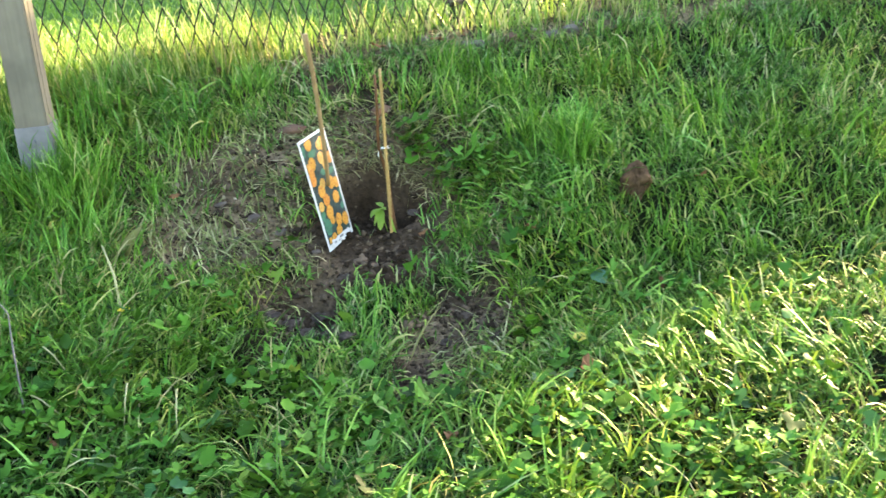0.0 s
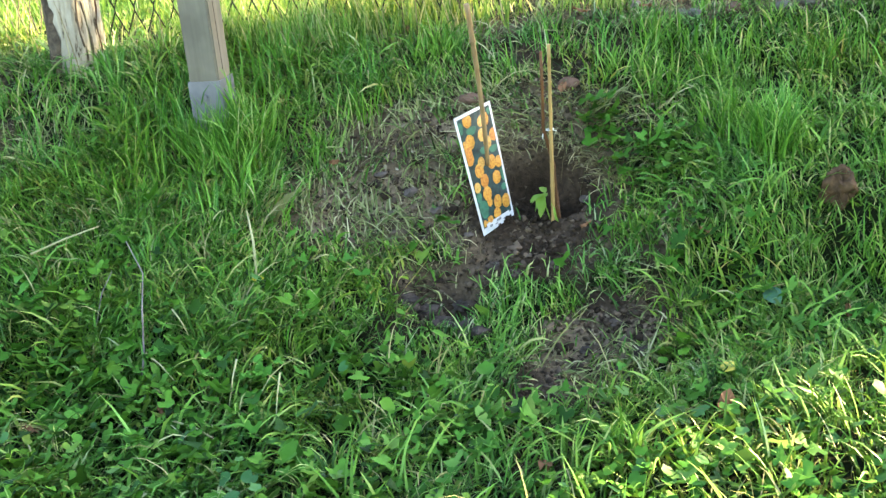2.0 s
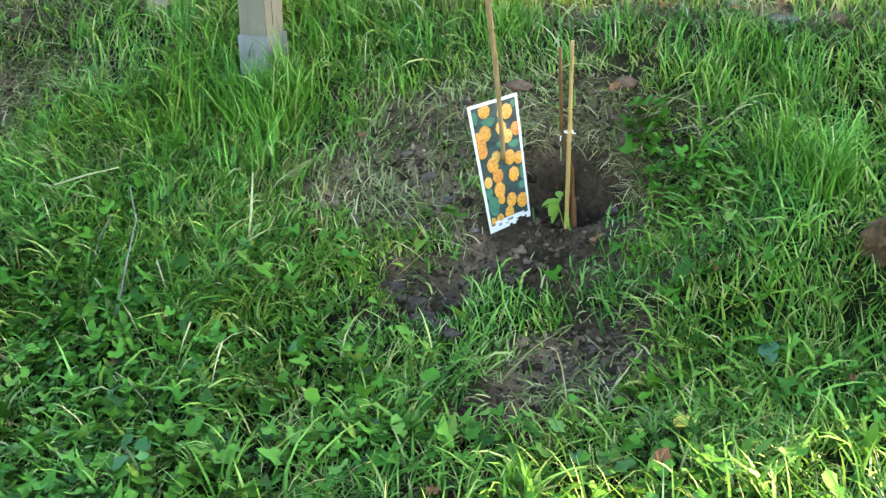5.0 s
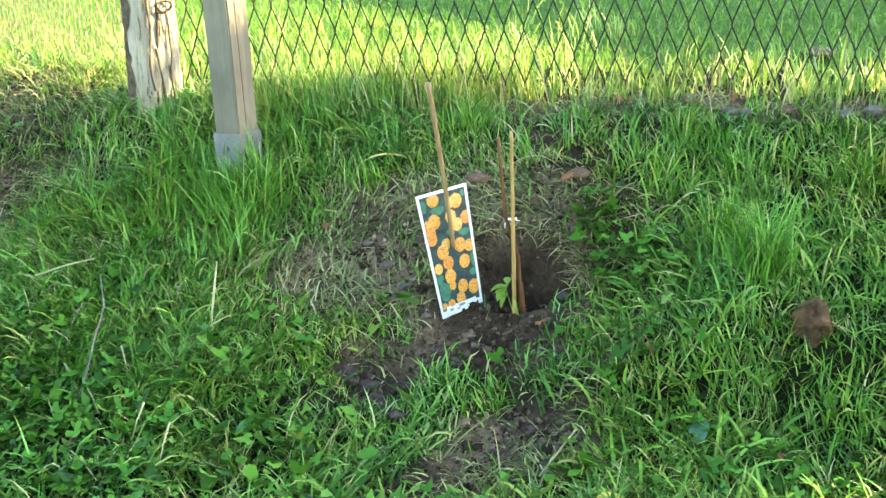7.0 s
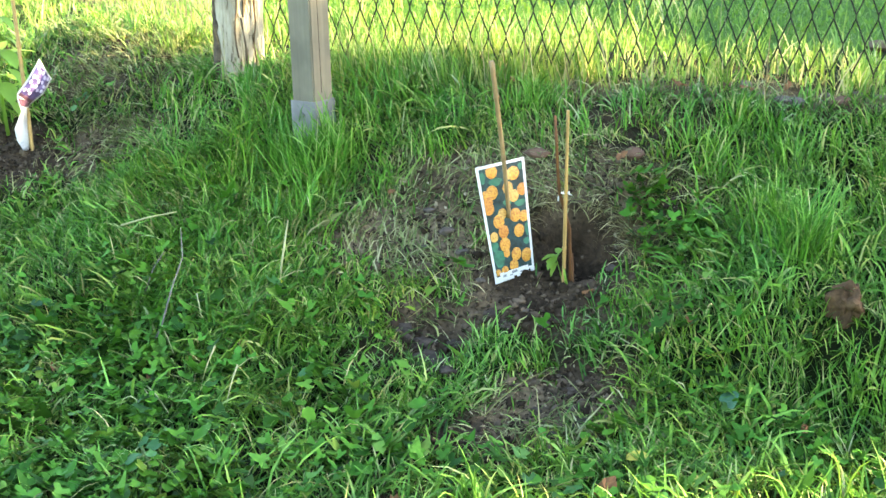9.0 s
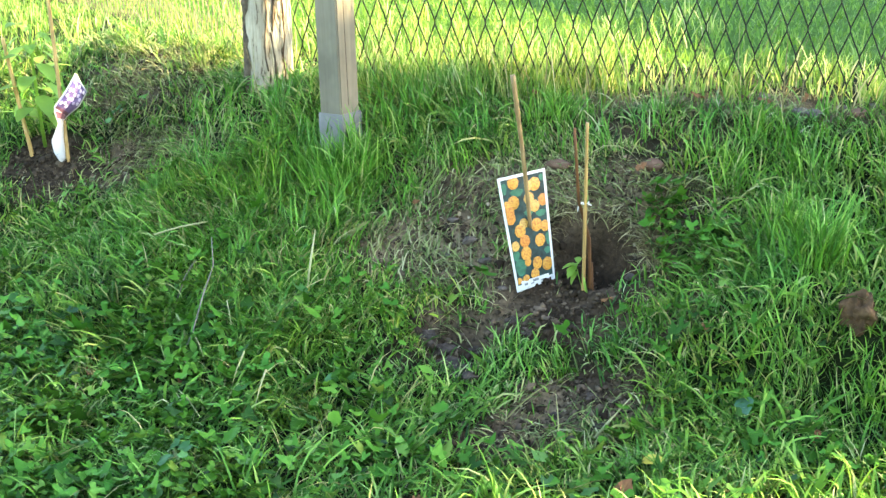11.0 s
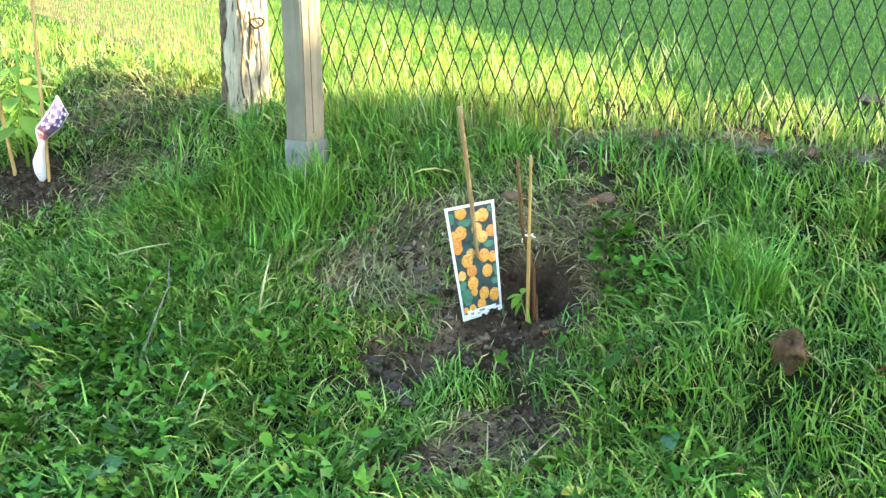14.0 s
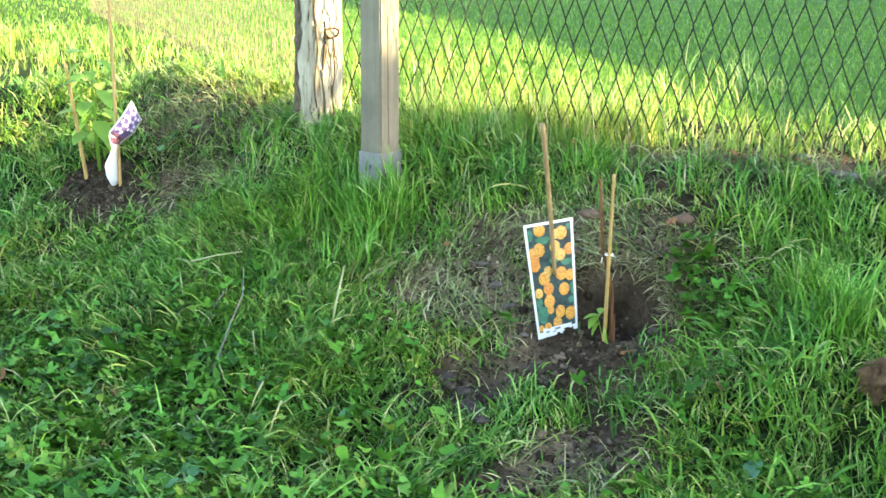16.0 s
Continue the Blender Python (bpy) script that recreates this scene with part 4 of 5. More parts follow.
def panel(a0, b0, a1, b1, d0, d1, n=8):
    """A thin printed or plain panel that follows the card."""
    bm = bmesh.new()
    fr = [[bm.verts.new(on_label(a0 + (a1 - a0) * i / n, b0 + (b1 - b0) * j / n, d1)) for i in range(n + 1)] for j in range(n + 1)]
    bk = [[bm.verts.new(on_label(a0 + (a1 - a0) * i / n, b0 + (b1 - b0) * j / n, d0)) for i in range(n + 1)] for j in range(n + 1)]
    for j in range(n):
        for i in range(n):
            bm.faces.new((fr[j][i], fr[j][i + 1], fr[j + 1][i + 1], fr[j + 1][i]))
            bm.faces.new((bk[j][i], bk[j + 1][i], bk[j + 1][i + 1], bk[j][i + 1]))
    for i in range(n):
        for a, c in ((fr[0], bk[0]), (fr[n], bk[n]), ([r[0] for r in fr], [r[0] for r in bk]), ([r[n] for r in fr], [r[n] for r in bk])):
            bm.faces.new((a[i], c[i], c[i + 1], a[i + 1]))
    bmesh.ops.recalc_face_normals(bm, faces=bm.faces)
    return bm


card = empty("picture_label", BL, "tall white-edged plant label printed with orange berries", "plant label")
part("card", panel(0, 0, 1, 1, -0.0006, 0.0006), card, "", M_CARD)
print_face = part("print", panel(0.055, 0.052, 0.945, 0.975, 0.0004, 0.0010), card, "dark teal printed ground", M_PRINT)
LEAVES = ((0.19, 0.2, 0.14, 0.075), (0.1, 0.9, 0.06, 0.05), (0.92, 0.38, 0.06, 0.06), (0.35, 0.845, 0.14, 0.035), (0.82, 0.62, 0.12, 0.03), (0.13, 0.31, 0.08, 0.045), (0.88, 0.28, 0.08, 0.03), (0.55, 0.65, 0.1, 0.03), (0.9, 0.93, 0.05, 0.03))
for a, b, ra, rb in LEAVES:
    pts = [(min(0.94, max(0.06, a + ra * math.cos(w) * (1 + 0.2 * math.sin(3 * w)))), min(0.97, max(0.07, b + rb * math.sin(w)))) for w in np.linspace(0, 2 * math.pi, 12, endpoint=False)]
    part("printed_leaf", sheet(pts, 0.0009, 0.0013), print_face, "", M_PRINT_LEAF)
BERRIES = [(0.3, 0.937, 1.03), (0.74, 0.885, 1.07), (0.63, 0.881, 0.76), (0.25, 0.767, 1.07), (0.59, 0.774, 0.97), (0.69, 0.696, 0.97), (0.89, 0.733, 0.97), (0.1, 0.755, 0.69), (0.12, 0.696, 1.03), (0.13, 0.64, 0.97), (0.3, 0.514, 1.07), (0.4, 0.57, 0.83), (0.68, 0.53, 1.07), (0.87, 0.501, 0.9), (0.37, 0.419, 1.0), (0.72, 0.389, 1.03), (0.14, 0.397, 0.79), (0.36, 0.309, 1.07), (0.37, 0.232, 0.66), (0.59, 0.2, 1.0), (0.83, 0.163, 1.07), (0.5, 0.109, 0.93), (0.27, 0.088, 0.76), (0.1, 0.087, 0.62)]
for k, (a, b, size) in enumerate(BERRIES):
    bm = bmesh.new()
    r = 0.0138 * size
    c = bm.verts.new(on_label(a, b, 0.0030 + 0.0001 * k))
    lo = []
    for w in np.linspace(0, 2 * math.pi, 16, endpoint=False):
        q = 0.93 + 0.035 * math.cos(7 * w + k)
        lo.append(bm.verts.new(on_label(min(0.945, max(0.055, a + r * q * math.cos(w) / 0.112)), min(0.972, max(0.066, b + 1.15 * r * q * math.sin(w) / 0.262)), 0.0014 + 0.0001 * k)))
    for i in range(16):
        bm.faces.new((c, lo[i], lo[(i + 1) % 16])).smooth = True
    part("printed_berry", bm, print_face, "", M_BERRY_RED if k in (6, 8, 9, 14) else M_BERRY_PALE if k in (2, 4, 5, 11, 16) else M_BERRY)
strip_face = part("caption_strip", sheet([(0.13, 0.025), (0.84, 0.02), (0.84, 0.075), (0.13, 0.085)], 0.0042, 0.0046), card, "pale grey caption strip", M_CARD)
for a0, a1, b0, b1 in ((0.2, 0.28, 0.04, 0.06), (0.42, 0.56, 0.05, 0.07), (0.36, 0.44, 0.035, 0.045), (0.62, 0.76, 0.035, 0.045)):
    part("caption_bar", sheet([(a0, b0), (a1, b0), (a1, b1), (a0, b1)], 0.0047, 0.0050), strip_face, "unreadable grey caption", M_INK)

# the cane that carries the label: in front above, behind below
through_label = on_label(0.52, 0.53, 0.0075)
ctop = Vector((-0.263, 2.397, 0.497))
label_cane = tagged(part("label_cane", cane([ctop, (ctop + through_label) / 2 + LN * 0.006, through_label], 0.0058, M_BAMBOO_GREY, (0.22, 0.6)), None, "", M_BAMBOO_GREY), "thin bamboo cane threaded through the berry label", "cane")
foot = on_label(0.56, 0.0, -0.012) - Vector((0, 0, 0.08))
part("cane_foot", cane([through_label + LN * -0.012, foot], 0.0055, M_BAMBOO_GREY, (0.5,)), label_cane, "", M_BAMBOO_GREY)

# bamboo stake with its tie, and the young berry cane behind it
sb, st = ground_at(-0.128, 2.474, -0.05), Vector((-0.1135, 2.462, 0.397))
stake = tagged(part("bamboo_stake", cane([sb, st], 0.0046, M_BAMBOO, (0.3, 0.55, 0.82)), None, "", M_BAMBOO), "upright yellow bamboo stake beside the young plant", "stake")
tz = Vector((-0.124, 2.472, 0.212))
bm = tube([tz + Vector((0.009 * math.cos(a), 0.009 * math.sin(a), 0.0005 * a)) for a in np.linspace(0, 7.5, 22)], [0.0011] * 22, 6)
tie = part("plant_tie", bm, stake, "white plastic plant tie", M_TIE)
bm = tube([tz + Vector((-0.008, -0.005, 0)), tz + Vector((-0.013, -0.007, -0.008)), tz + Vector((-0.0135, -0.008, -0.017))], [0.001, 0.0014, 0.0009], 6)
part("tie_end", bm, tie, "", M_TIE)
bm = tube([tz + Vector((0.008, 0.003, 0)), tz + Vector((0.014, 0.006, -0.002))], [0.0012, 0.0008], 5)
part("tie_end", bm, tie, "", M_TIE)

plant = empty("berry_plant", ground_at(-0.112, 2.485), "bare brown berry cane with a few new leaves", "plant")
base = ground_at(-0.124, 2.494, -0.03)
pts = [base, Vector((-0.122, 2.491, 0.06)), Vector((-0.122, 2.487, 0.13)), Vector((-0.135, 2.464, 0.22)), Vector((-0.128, 2.443, 0.31)), Vector((-0.124, 2.428, 0.39))]
part("stem", tube(pts, [0.0048, 0.0044, 0.004, 0.0038, 0.0036, 0.003], 8, 0.12), plant, "", M_STEM)
part("side_stem", tube([base + Vector((0.008, 0.0, 0.0)), base + Vector((0.007, 0.002, 0.06)), base + Vector((0.004, 0.004, 0.13))], [0.0042, 0.004, 0.002], 7, 0.15), plant, "", M_STEM)


def leaf_mesh(length, width, fold=0.25, droop=0.3, rows=6):
    bm = bmesh.new()
    spine, lft, rgt = [], [], []
    for i in range(rows + 1):
        t = i / rows
        w = width / 2 * math.sin(math.pi * min(1, t * 0.92 + 0.06)) ** 0.8 * (1 + 0.1 * (i % 2))
        x, z = length * t, -droop * length * t * t
        spine.append(bm.verts.new((x, 0, z)))
        lft.append(bm.verts.new((x, w, z + fold * w)))
        rgt.append(bm.verts.new((x, -w, z + fold * w)))
    for i in range(rows):
        bm.faces.new((spine[i], spine[i + 1], lft[i + 1], lft[i]))
        bm.faces.new((spine[i], rgt[i], rgt[i + 1], spine[i + 1]))
    for f in bm.faces:
        f.smooth = True
    return bm


tip = Vector((-0.146, 2.474, 0.06))
for k, (dx, dz, az, el, ln) in enumerate(((0.0, 0.008, 225, 0, 0.034), (0.0, 0.006, 260, -25, 0.036), (0.002, 0.004, 175, -15, 0.034), (-0.002, 0.01, 300, 20, 0.026), (0.004, -0.008, 235, -45, 0.034), (0.0, 0.0, 200, -40, 0.034), (0.004, 0.012, 120, 30, 0.026))):
    bm = leaf_mesh(ln, ln * 0.6)
    bmesh.ops.transform(bm, matrix=Matrix.Translation(tip + Vector((dx, 0, dz))) @ Euler((0, radians(-el), radians(az))).to_matrix().to_4x4(), verts=bm.verts)
    part("leaf", bm, plant, "", M_YOUNG)
part("leaf_stalk", tube([base + Vector((-0.002, -0.004, 0.02)), tip], [0.0018, 0.001], 5), plant, "", M_YOUNG)
part("green_shoot", tube([Vector((-0.126, 2.47, 0.05)), Vector((-0.121, 2.471, 0.02)), ground_at(-0.114, 2.474, -0.02)], [0.003, 0.0032, 0.0034], 7), plant, "yellow-green shoot at its foot", M_YOUNG)

# ---- the second bed: cane, twisted violet label, stake, leafy plant ----
c0, c1 = ground_at(-1.795, 2.275, -0.05), Vector((-1.885, 2.33, 0.86))
tagged(part("label_cane", cane([c0, c1], 0.0062, M_BAMBOO, (0.2, 0.45, 0.7)), None, "", M_BAMBOO), "tall leaning bamboo cane in the dark bed", "cane")
LB = ground_at(-1.8, 2.262, 0.002)
violet = empty("picture_label", LB, "twisted white plant label with violet flowers", "plant label")
ACR, IN = Vector((0.724, 0.69, 0)), Vector((-0.69, 0.724, 0))
# across and up for both long edges of the card, from its top to its foot
TWIST = ((0.0, 0.068, 0.27, 0.088, 0.208), (0.2, 0.03, 0.215, 0.06, 0.165), (0.38, -0.006, 0.172, 0.022, 0.138), (0.5, 0.004, 0.126, 0.008, 0.124), (0.7, -0.022, 0.075, 0.008, 0.078), (0.85, -0.018, 0.04, 0.012, 0.042), (1.0, -0.004, 0.014, 0.002, 0.0))


def on_twist(a, t, d=0.0):
    """The card as a ribbon: tilted above, pinched where it turns, its back showing below."""
    for r0, r1 in zip(TWIST, TWIST[1:]):
        if t <= r1[0]:
            break
    f = min(1, max(0, (t - r0[0]) / (r1[0] - r0[0])))
    lx, lz, rx, rz = [r0[k] + (r1[k] - r0[k]) * f for k in (1, 2, 3, 4)]
    deep = math.sqrt(max(0.0, 0.085 ** 2 - (rx - lx) ** 2 - (rz - lz) ** 2)) * 0.6
    left = LB + ACR * lx + UP * lz + IN * (-deep / 2)
    right = LB + ACR * rx + UP * rz + IN * (deep / 2)
    n = (right - left).cross(UP).normalized()
    if n.dot(IN) > 0 and t < 0.5:
        n = -n
    return left.lerp(right, a) + n * d


UP = Vector((0.0, 0.0, 1.0))


def ribbon(a0, a1, t0, t1, d, thick=0.0008, n=22):
    bm = bmesh.new()
    rows = []
    for i in range(n + 1):
        t = t0 + (t1 - t0) * i / n
        rows.append([bm.verts.new(on_twist(a, t, dd)) for a, dd in ((a0, d), ((a0 + a1) / 2, d), (a1, d), (a1, d - thick), ((a0 + a1) / 2, d - thick), (a0, d - thick))])
    for r0, r1 in zip(rows, rows[1:]):
        for k in range(6):
            bm.faces.new((r0[k], r0[(k + 1) % 6], r1[(k + 1) % 6], r1[k])).smooth = True
    bm.faces.new(rows[0]), bm.faces.new(rows[-1][::-1])
    bmesh.ops.recalc_face_normals(bm, faces=bm.faces)
    return bm


part("card", ribbon(0, 1, 0, 1, 0.0), violet, "", M_CARD)
violet_print = part("print", ribbon(0.08, 0.92, 0.02, 0.34, 0.0012, 0.0004), violet, "violet printed flowers", M_PURPLE)
part("lower_print", ribbon(0.08, 0.92, 0.34, 0.46, 0.0013, 0.0004), violet, "dark red print", M_DARKRED)
for k in range(18):
    a, t = 0.18 + 0.16 * (k % 5), 0.05 + 0.075 * (k // 5) + 0.02 * (k % 2)
    bm = bmesh.new()
    vs = [bm.verts.new(on_twist(a + 0.07 * math.cos(w), t + 0.022 * math.sin(w), 0.0018 + 0.0001 * (k % 3))) for w in np.linspace(0, 2 * math.pi, 8, endpoint=False)]
    bm.faces.new(vs)
    part("printed_flower", bm, violet_print, "", M_PINKDOT)

p0 = ground_at(-1.925, 2.245, -0.05)
tagged(part("bamboo_stake", cane([p0, p0 + Vector((-0.055, -0.02, 0.4))], 0.0065, M_BAMBOO, (0.3, 0.6, 0.85)), None, "", M_BAMBOO), "bamboo stake holding the leafy plant", "stake")
leafy_plant = empty("leafy_plant", ground_at(-1.92, 2.283), "young leafy plant with large pale green leaves", "plant")
pb = ground_at(-1.92, 2.283, -0.02)
part("stem", tube([pb, pb + Vector((-0.01, 0, 0.15)), pb + Vector((-0.02, 0.005, 0.28)), pb + Vector((-0.02, 0.01, 0.38))], [0.006, 0.005, 0.004, 0.003], 7), leafy_plant, "", M_YOUNG)
for k in range(24):
    h, w = 0.11 + 0.28 * (k + 0.5) / 24, radians(137 * k + 20)
    ln = 0.042 + 0.035 * (1 - abs(h - 0.22) / 0.2) + 0.008 * (k % 3)
    bm = leaf_mesh(ln, ln * 0.6, 0.2, 0.45)
    bmesh.ops.transform(bm, matrix=Matrix.Translation(pb + Vector((-0.02 + 0.03 * math.cos(w), 0.005 + 0.03 * math.sin(w), h))) @ Euler((0, radians(30 - 18 * (k % 4)), w)).to_matrix().to_4x4(), verts=bm.verts)
    part("leaf", bm, leafy_plant, "", M_YOUNG)

# ---- small things on the ground ----
def resting(name, bm, x, y, sink, mat, label, category, group="", turn=(0, 0, 0)):
    ob = part(name, bm, None, "", mat)
    p = ground_at(x, y)
    ob.matrix_basis = pose(p.x, p.y, p.z + sink, *turn)
    return tagged(ob, label, category, group)


resting("earth_clod", lump(0.038, 0.55, 4, (0.95, 0.8, 1.1), 14), 0.468, 2.566, 0.034, M_CLOD, "brown clod of dry earth in long grass", "earth clod")
for k, (x, y, r) in enumerate(((-0.41, 2.245, 0.024), (-0.365, 2.262, 0.019), (-0.33, 2.225, 0.027), (-0.285, 2.25, 0.016), (-0.27, 2.205, 0.024), (-0.235, 2.19, 0.017), (-0.3, 2.3, 0.015), (-0.24, 2.355, 0.012), (-0.19, 2.34, 0.011), (-0.11, 2.37, 0.013), (0.03, 2.26, 0.012), (0.09, 2.2, 0.014), (-0.02, 2.2, 0.011), (0.05, 2.15, 0.012))):
    resting("earth_clod", lump(r, 0.75, 3, (1.2, 1.0, 0.7), 5 + k), x, y, 0.2 * r, M_WET, "dark damp crumbly clod in the dug soil", "earth clod", "clods of dug soil", (0, 0, 70 * k))
resting("stone", lump(0.0075, 0.35, 2, (1, 0.9, 0.8), 2), -0.172, 2.381, 0.003, M_STONE, "small pale brown stone on dark soil", "stone")
resting("stone", lump(0.014, 0.35, 2, (1.3, 0.9, 0.5), 4), -0.2, 2.41, 0.001, M_STONE, "flat brown stone on dark soil", "stone")
M_DULL = plain("dull_grey_stone", (0.09, 0.074, 0.062), 0.9, 0.0, 0.3, 60.0, 0.003)
M_BRICK = plain("red_brown_stone", (0.125, 0.076, 0.053), 0.9, relief=0.003)
resting("stone", lump(0.024, 0.3, 2, (1.5, 0.9, 0.5), 9), -0.36, 2.72, 0.004, M_BRICK, "flat reddish brown stone behind the label", "stone")
resting("stone", lump(0.026, 0.3, 2, (1.0, 0.9, 0.7), 11), -0.14, 2.80, 0.006, M_BRICK, "reddish brown stone on the grassy bank", "stone")

for x, y, r in ((-0.441, 2.467, 0.016), (-0.379, 2.44, 0.014), (-0.17, 2.385, 0.009), (-0.52, 2.5, 0.012), (-0.48, 2.43, 0.009), (-0.3, 2.4, 0.009), (-0.075, 2.6, 0.013)):
    resting("stone", lump(r, 0.4, 2, (1.3, 1.0, 0.6), int(900 * r)), x, y, 0.25 * r, M_DULL, "dull greyish brown stone in the raked soil", "stone", "stones in the soil", (0, 0, 4000 * r))
crumbs = scatter(60000, -2.3, 0.35, 1.7, 2.9, lambda x, y: np.clip(bare(x, y) - 0.1, 0, 1))
octa = np.array([[1, 0, 0], [0, 1, 0], [-1, 0, 0], [0, -1, 0], [0, 0, 0.8], [0, 0, -0.8]], float)
cr = 0.0032 * np.exp(np.clip(rng.normal(0, 0.6, len(crumbs)), -1.2, 1.2))
cv = octa[None] * cr[:, None, None] * rng.uniform(0.6, 1.35, (len(crumbs), 6, 3)) + rng.normal(0, 0.28, (len(crumbs), 6, 3)) * cr[:, None, None]
cv[:, :, 0] += crumbs[:, 0:1]
cv[:, :, 1] += crumbs[:, 1:2]
cv[:, :, 2] += ground_z(crumbs[:, 0], crumbs[:, 1])[:, None] + cr[:, None] * 0.35
cb = (np.arange(len(crumbs)) * 6)[:, None]
ct = np.concatenate([cb + np.array(t) for t in ((0, 1, 4), (1, 2, 4), (2, 3, 4), (3, 0, 4), (1, 0, 5), (2, 1, 5), (3, 2, 5), (0, 3, 5))], 1).reshape(-1, 3)
joined("soil_crumbs", cv.reshape(-1, 3), np.zeros((0, 4), int), ct, M_CRUMB, "loose brown crumbs of dug soil", "soil")


# Broken lumps of the dug soil
ico = bmesh.new()
bmesh.ops.create_icosphere(ico, subdivisions=2, radius=1.0)
iv = np.array([v.co for v in ico.verts])
it = np.array([[v.index for v in f.verts] for f in ico.faces])
ico.free()
lumps = scatter(5200, -2.2, 0.3, 2.0, 2.75, lambda x, y: np.clip(1.4 * bare(x, y) - 0.4, 0, 1) * np.where(y < 2.33, 0.6, 0.22) * (spot(x, y, -0.235, 2.45, 0.09, 0.09) < 0.05))
lv = []
for k, (x, y) in enumerate(lumps):
    r = 0.005 * math.exp(min(0.8, random.gauss(0, 0.5)))
    wob = np.array([1 + 0.75 * noise.noise(Vector(v) * 1.9 + Vector((k * 3.7, 0, 0))) for v in iv])
    lv.append(iv * wob[:, None] * r * rng.uniform(0.7, 1.3, 3) + np.array([x, y, float(ground_z(x, y)) + 0.15 * r]))
lt = np.concatenate([it + len(iv) * k for k in range(len(lumps))])
joined("soil_lumps", np.concatenate(lv), np.zeros((0, 4), int), lt, M_CRUMB, "dark broken lumps of dug soil", "soil")


def dead_leaf(x, y, size, seed, label, lift=0.03):
    random.seed(seed)
    bm = bmesh.new()
    c = bm.verts.new((0, 0, 0.004))
    ring = [bm.verts.new((size * (1 + 0.09 * math.cos(5 * w)) * math.cos(w), 0.45 * size * (1 + 0.12 * math.cos(7 * w)) * math.sin(w), random.uniform(-0.2, 0.5) * size)) for w in np.linspace(0, 6.283, 15, endpoint=False)]
    for i in range(15):
        bm.faces.new((c, ring[i], ring[(i + 1) % 15]))
    r = bmesh.ops.extrude_face_region(bm, geom=bm.faces[:])
    for v in r["geom"]:
        if isinstance(v, bmesh.types.BMVert):
            v.co.z += 0.0007
    return resting("dead_leaf", bm, x, y, lift, M_DEAD, label, "dead leaf", "fallen leaves", (random.uniform(-30, 30), random.uniform(-30, 30), random.uniform(0, 360)))


for k, (x, y, s) in enumerate(((0.198, 2.427, 0.018), (-1.286, 1.605, 0.034), (0.262, 1.995, 0.03), (-0.14, 3.02, 0.02), (0.02, 3.06, 0.02), (0.1, 3.12, 0.018), (-0.05, 2.45, 0.014), (-0.55, 2.9, 0.02), (-1.0, 1.75, 0.018), (0.636, 2.61, 0.022), (0.48, 2.345, 0.016), (-0.02, 1.757, 0.026), (-0.765, 1.823, 0.012), (-1.27, 1.75, 0.02), (-0.62, 2.478, 0.014), (-0.145, 2.75, 0.02))):
    dead_leaf(x, y, s, k + 3, "curled reddish brown dead leaf in the grass")


def stalk(name, pts, r, mat, label, category):
    return tagged(part(name, tube(pts, [r * (1 - 0.5 * i / (len(pts) - 1)) for i in range(len(pts))], 6, 0.2), None, "", mat), label, category)


M_PALE = plain("pale_stalk", (0.3, 0.3, 0.15), 0.6, 0.0, 0.15)
M_TWIG = plain("grey_twig", (0.15, 0.135, 0.125), 0.8, 0.0, 0.3)
dand = empty("dandelion", ground_at(-0.69, 2.15), "fallen yellow dandelion with a long pale stalk", "flower")
part("stalk", tube([ground_at(-0.69, 2.15, 0.02), Vector((-0.705, 2.19, 0.06)), Vector((-0.732, 2.235, 0.112))], [0.003, 0.0028, 0.0015], 6), dand, "", M_PALE)
bm = bmesh.new()
c0d = ground_at(-0.683, 2.142, 0.045)
for k in range(18):
    w = 2 * math.pi * k / 18
    a = bm.verts.new(c0d)
    e1, e2 = [bm.verts.new(c0d + Vector((0.013 * math.cos(w + d), 0.013 * math.sin(w + d), 0.004))) for d in (-0.12, 0.12)]
    bm.faces.new((a, e1, e2))
part("flower_head", bm, dand, "yellow flower head", M_YELLOW)
g = ground_at
stalk("twig", [Vector((-0.838, 1.9, -0.11)), Vector((-0.848, 1.935, -0.081)), Vector((-0.868, 1.99, -0.01)), Vector((-0.883, 2.04, 0.046)), Vector((-0.937, 2.086, 0.096))], 0.0024, M_TWIG, "thin grey forked twig standing in the grass", "twig")
stalk("twig", [g(-0.99, 2.0, 0.02), g(-0.98, 2.03, 0.07), g(-0.96, 2.05, 0.1)], 0.0018, M_TWIG, "short grey twig in the grass", "twig")
stalk("dry_stalk", [g(-1.18, 2.10, 0.075), g(-1.11, 2.13, 0.085), g(-1.05, 2.17, 0.08)], 0.0028, M_PALE, "pale dry stalk lying on the grass", "stalk")
stalk("dry_stalk", [g(0.10, 2.16, 0.015), g(0.13, 2.25, 0.05)], 0.0022, M_PALE, "pale straw across the dug soil", "stalk")
stalk("dry_stalk", [g(-0.35, 2.38, 0.0), g(-0.37, 2.37, 0.045)], 0.0022, M_PALE, "short upright pale straw in the soil", "stalk")
for x, y in ((-0.19, 2.257), (-0.161, 2.262)):
    d = empty("daisy", g(x, y), "tiny white flower at the edge of the soil", "flower", "white flowers")
    part("stalk", tube([g(x, y, -0.01), Vector((x, y, -0.032))], [0.001, 0.001], 5), d, "", M_YOUNG)
    part("flower_head", lump(0.0055, 0.3, 1, (1, 1, 0.8), 2), d, "white petals", M_WHITE).matrix_world = Matrix.Translation((x, y, -0.03))

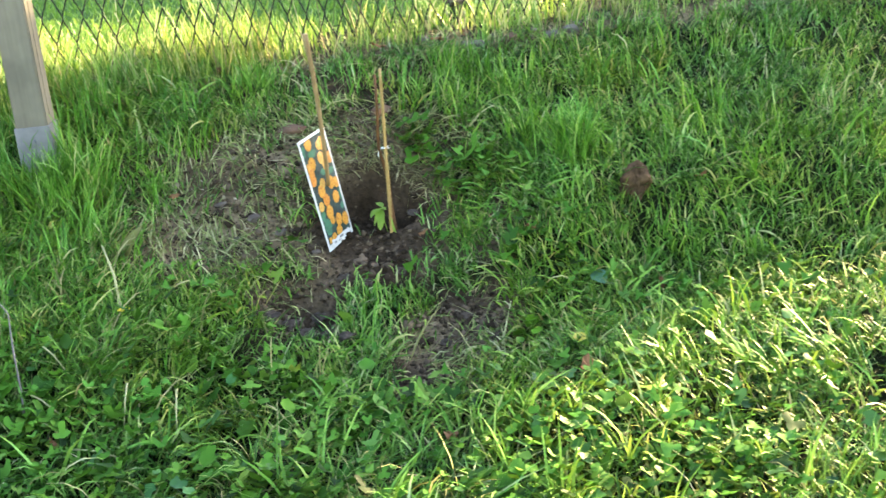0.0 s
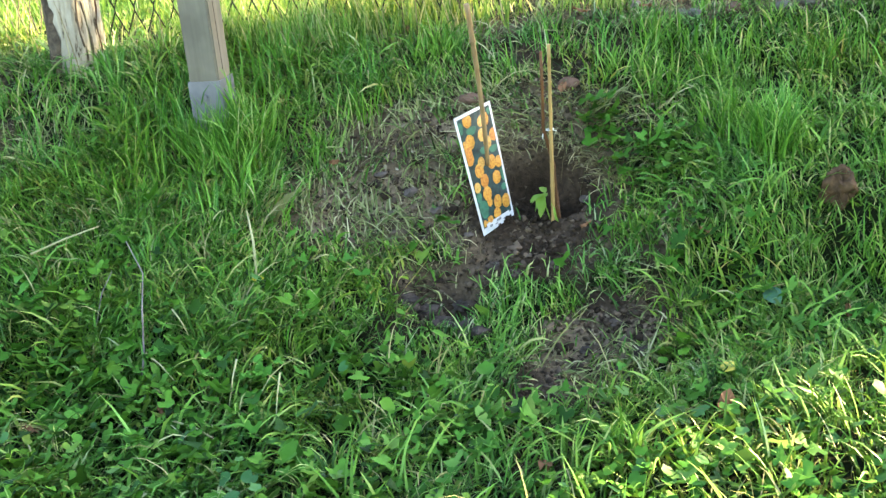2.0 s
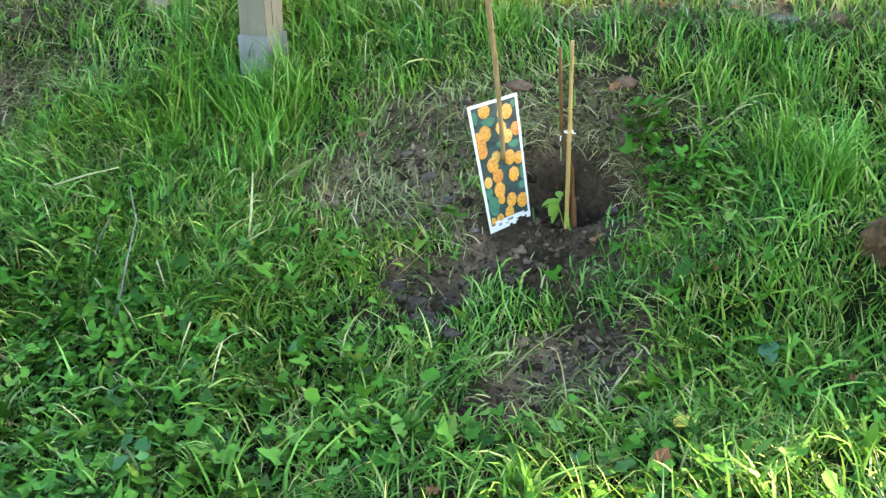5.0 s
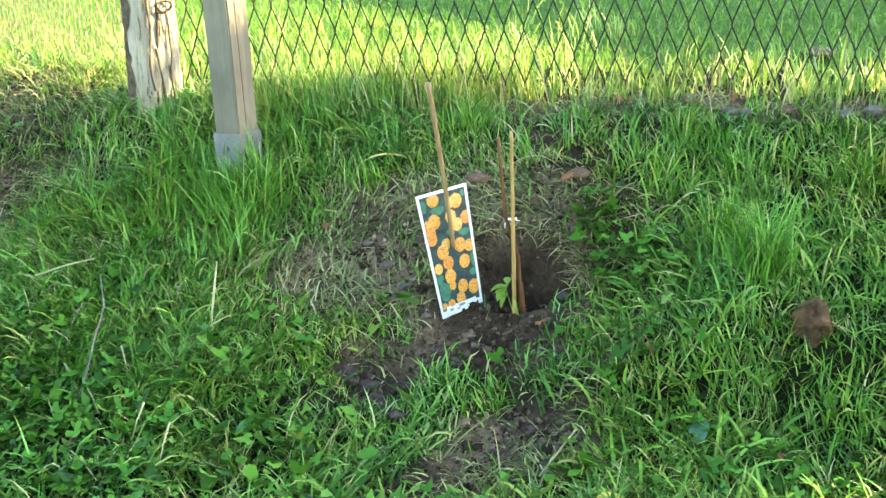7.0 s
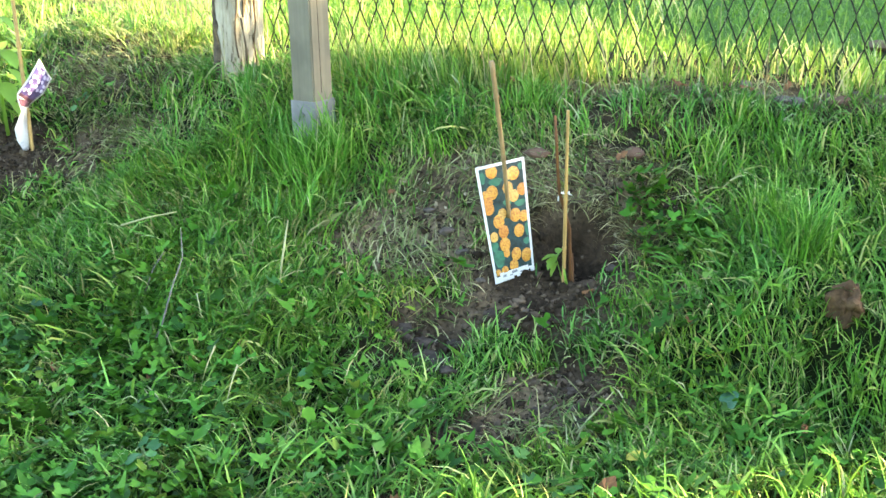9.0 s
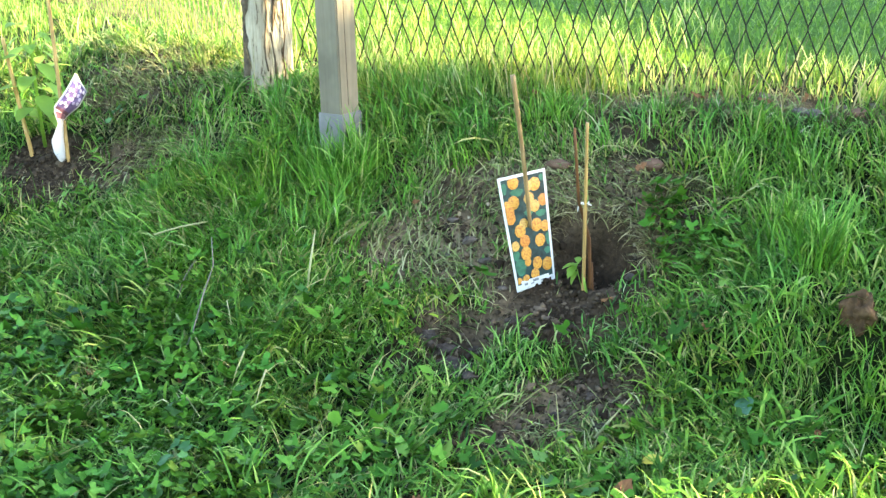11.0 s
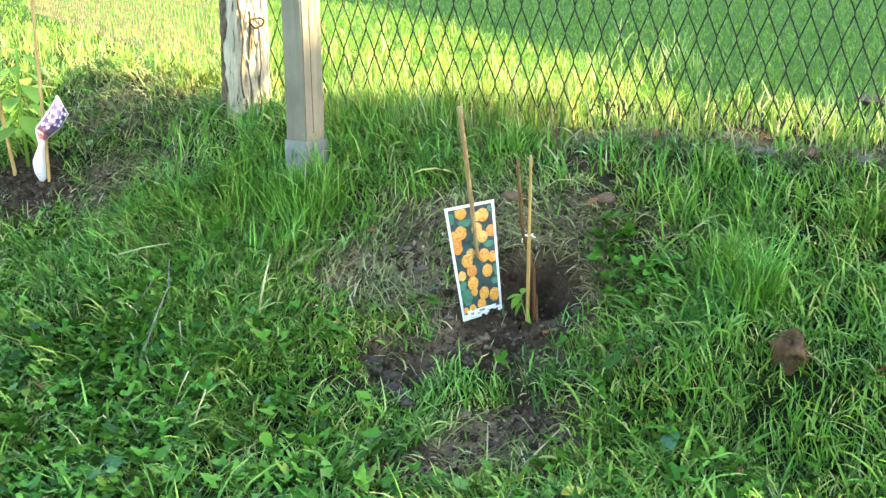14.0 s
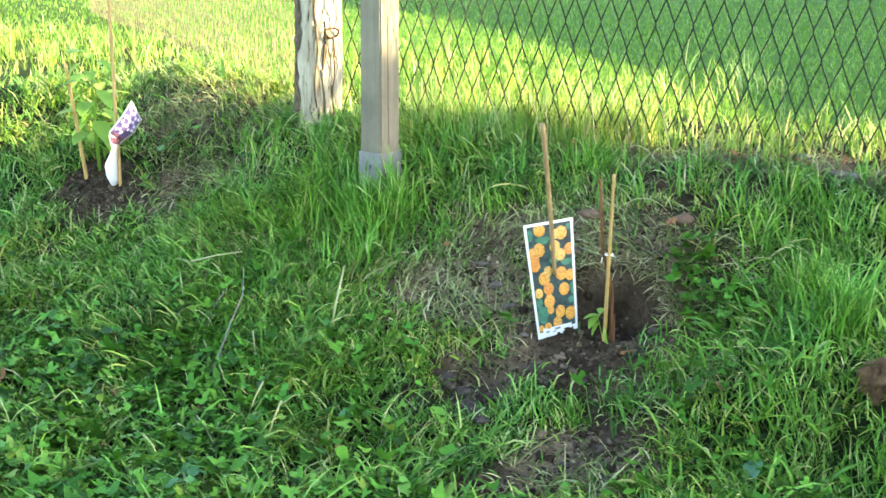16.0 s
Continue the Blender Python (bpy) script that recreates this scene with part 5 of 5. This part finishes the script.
# ---- along and beyond the fence ----
M_PALE_STONE = plain("pale_grey_stone", (0.12, 0.105, 0.088), 0.85, 0.0, 0.3, 50.0, 0.003)
random.seed(21)
for k in range(14):
    s = -0.05 + 0.045 * k + random.uniform(-0.015, 0.015)
    p = F0 + fdir * s + Vector((-fdir.y, fdir.x, 0)) * random.uniform(-0.06, 0.05)
    resting("stone", lump(random.uniform(0.009, 0.02), 0.4, 2, (1.2, 1, 0.7), k + 20), p.x, p.y, 0.006, M_PALE_STONE if k % 6 else M_BRICK, "small stone lying at the foot of the fence", "stone", "stones at the fence", (0, 0, random.uniform(0, 180)))
resting("paving_stone", lump(0.042, 0.25, 3, (1.2, 0.8, 0.4), 31), 0.1, 3.8, 0.02, M_STONE, "flat brown stone lying in the lawn", "stone")
for k, (x, y) in enumerate(((0.33, 3.52), (0.22, 3.6), (0.4, 3.75), (0.05, 3.55), (0.3, 3.95), (-0.5, 3.7), (0.18, 3.35))):
    d = empty("daisy", g(x, y), "small white daisy in the lawn", "flower", "white flowers")
    part("stalk", tube([g(x, y, -0.01), g(x, y, 0.06)], [0.0012, 0.001], 5), d, "", M_YOUNG)
    part("flower_head", lump(0.011, 0.25, 1, (1, 1, 0.5), k), d, "white petals", M_WHITE).matrix_world = Matrix.Translation(g(x, y, 0.062))
resting("yellow_leaf", leaf_mesh(0.045, 0.028, 0.2, 0.2), 0.247, 2.091, 0.04, plain("yellowed_leaf", (0.42, 0.36, 0.05), 0.6), "yellowed leaf lying on the grass", "leaf", "", (10, -15, 40))
resting("dock_leaf", leaf_mesh(0.042, 0.036, 0.25, 0.35), 0.325, 2.35, 0.042, plain("pale_blue_green_leaf", (0.04, 0.115, 0.06), 0.6, 0.0, 0.3, 80.0), "dull blue-green rounded leaf in the grass", "leaf", "", (20, 5, -60))

resting("withered_leaf", leaf_mesh(0.085, 0.034, 0.5, 0.5), -0.71, 2.31, 0.0, M_STRAW, "folded olive brown withered leaf standing in the grass", "leaf", "", (0, -70, 60))
for a, b in (((-0.84, 1.93, 0.05), (-0.77, 1.9, 0.03)), ((-0.82, 2.02, 0.06), (-0.775, 1.99, 0.04)), ((-0.63, 1.9, 0.09), (-0.64, 1.86, 0.02)), ((-0.53, 1.87, 0.1), (-0.535, 1.83, 0.02)), ((-0.72, 1.78, 0.05), (-0.6, 1.74, 0.04)), ((-1.28, 1.62, 0.05), (-1.21, 1.63, 0.045))):
    stalk("dry_stalk", [g(*a), g((a[0] + b[0]) / 2, (a[1] + b[1]) / 2, (a[2] + b[2]) / 2 + 0.008), g(*b)], 0.002, M_PALE, "pale bent straw among the green leaves", "stalk")
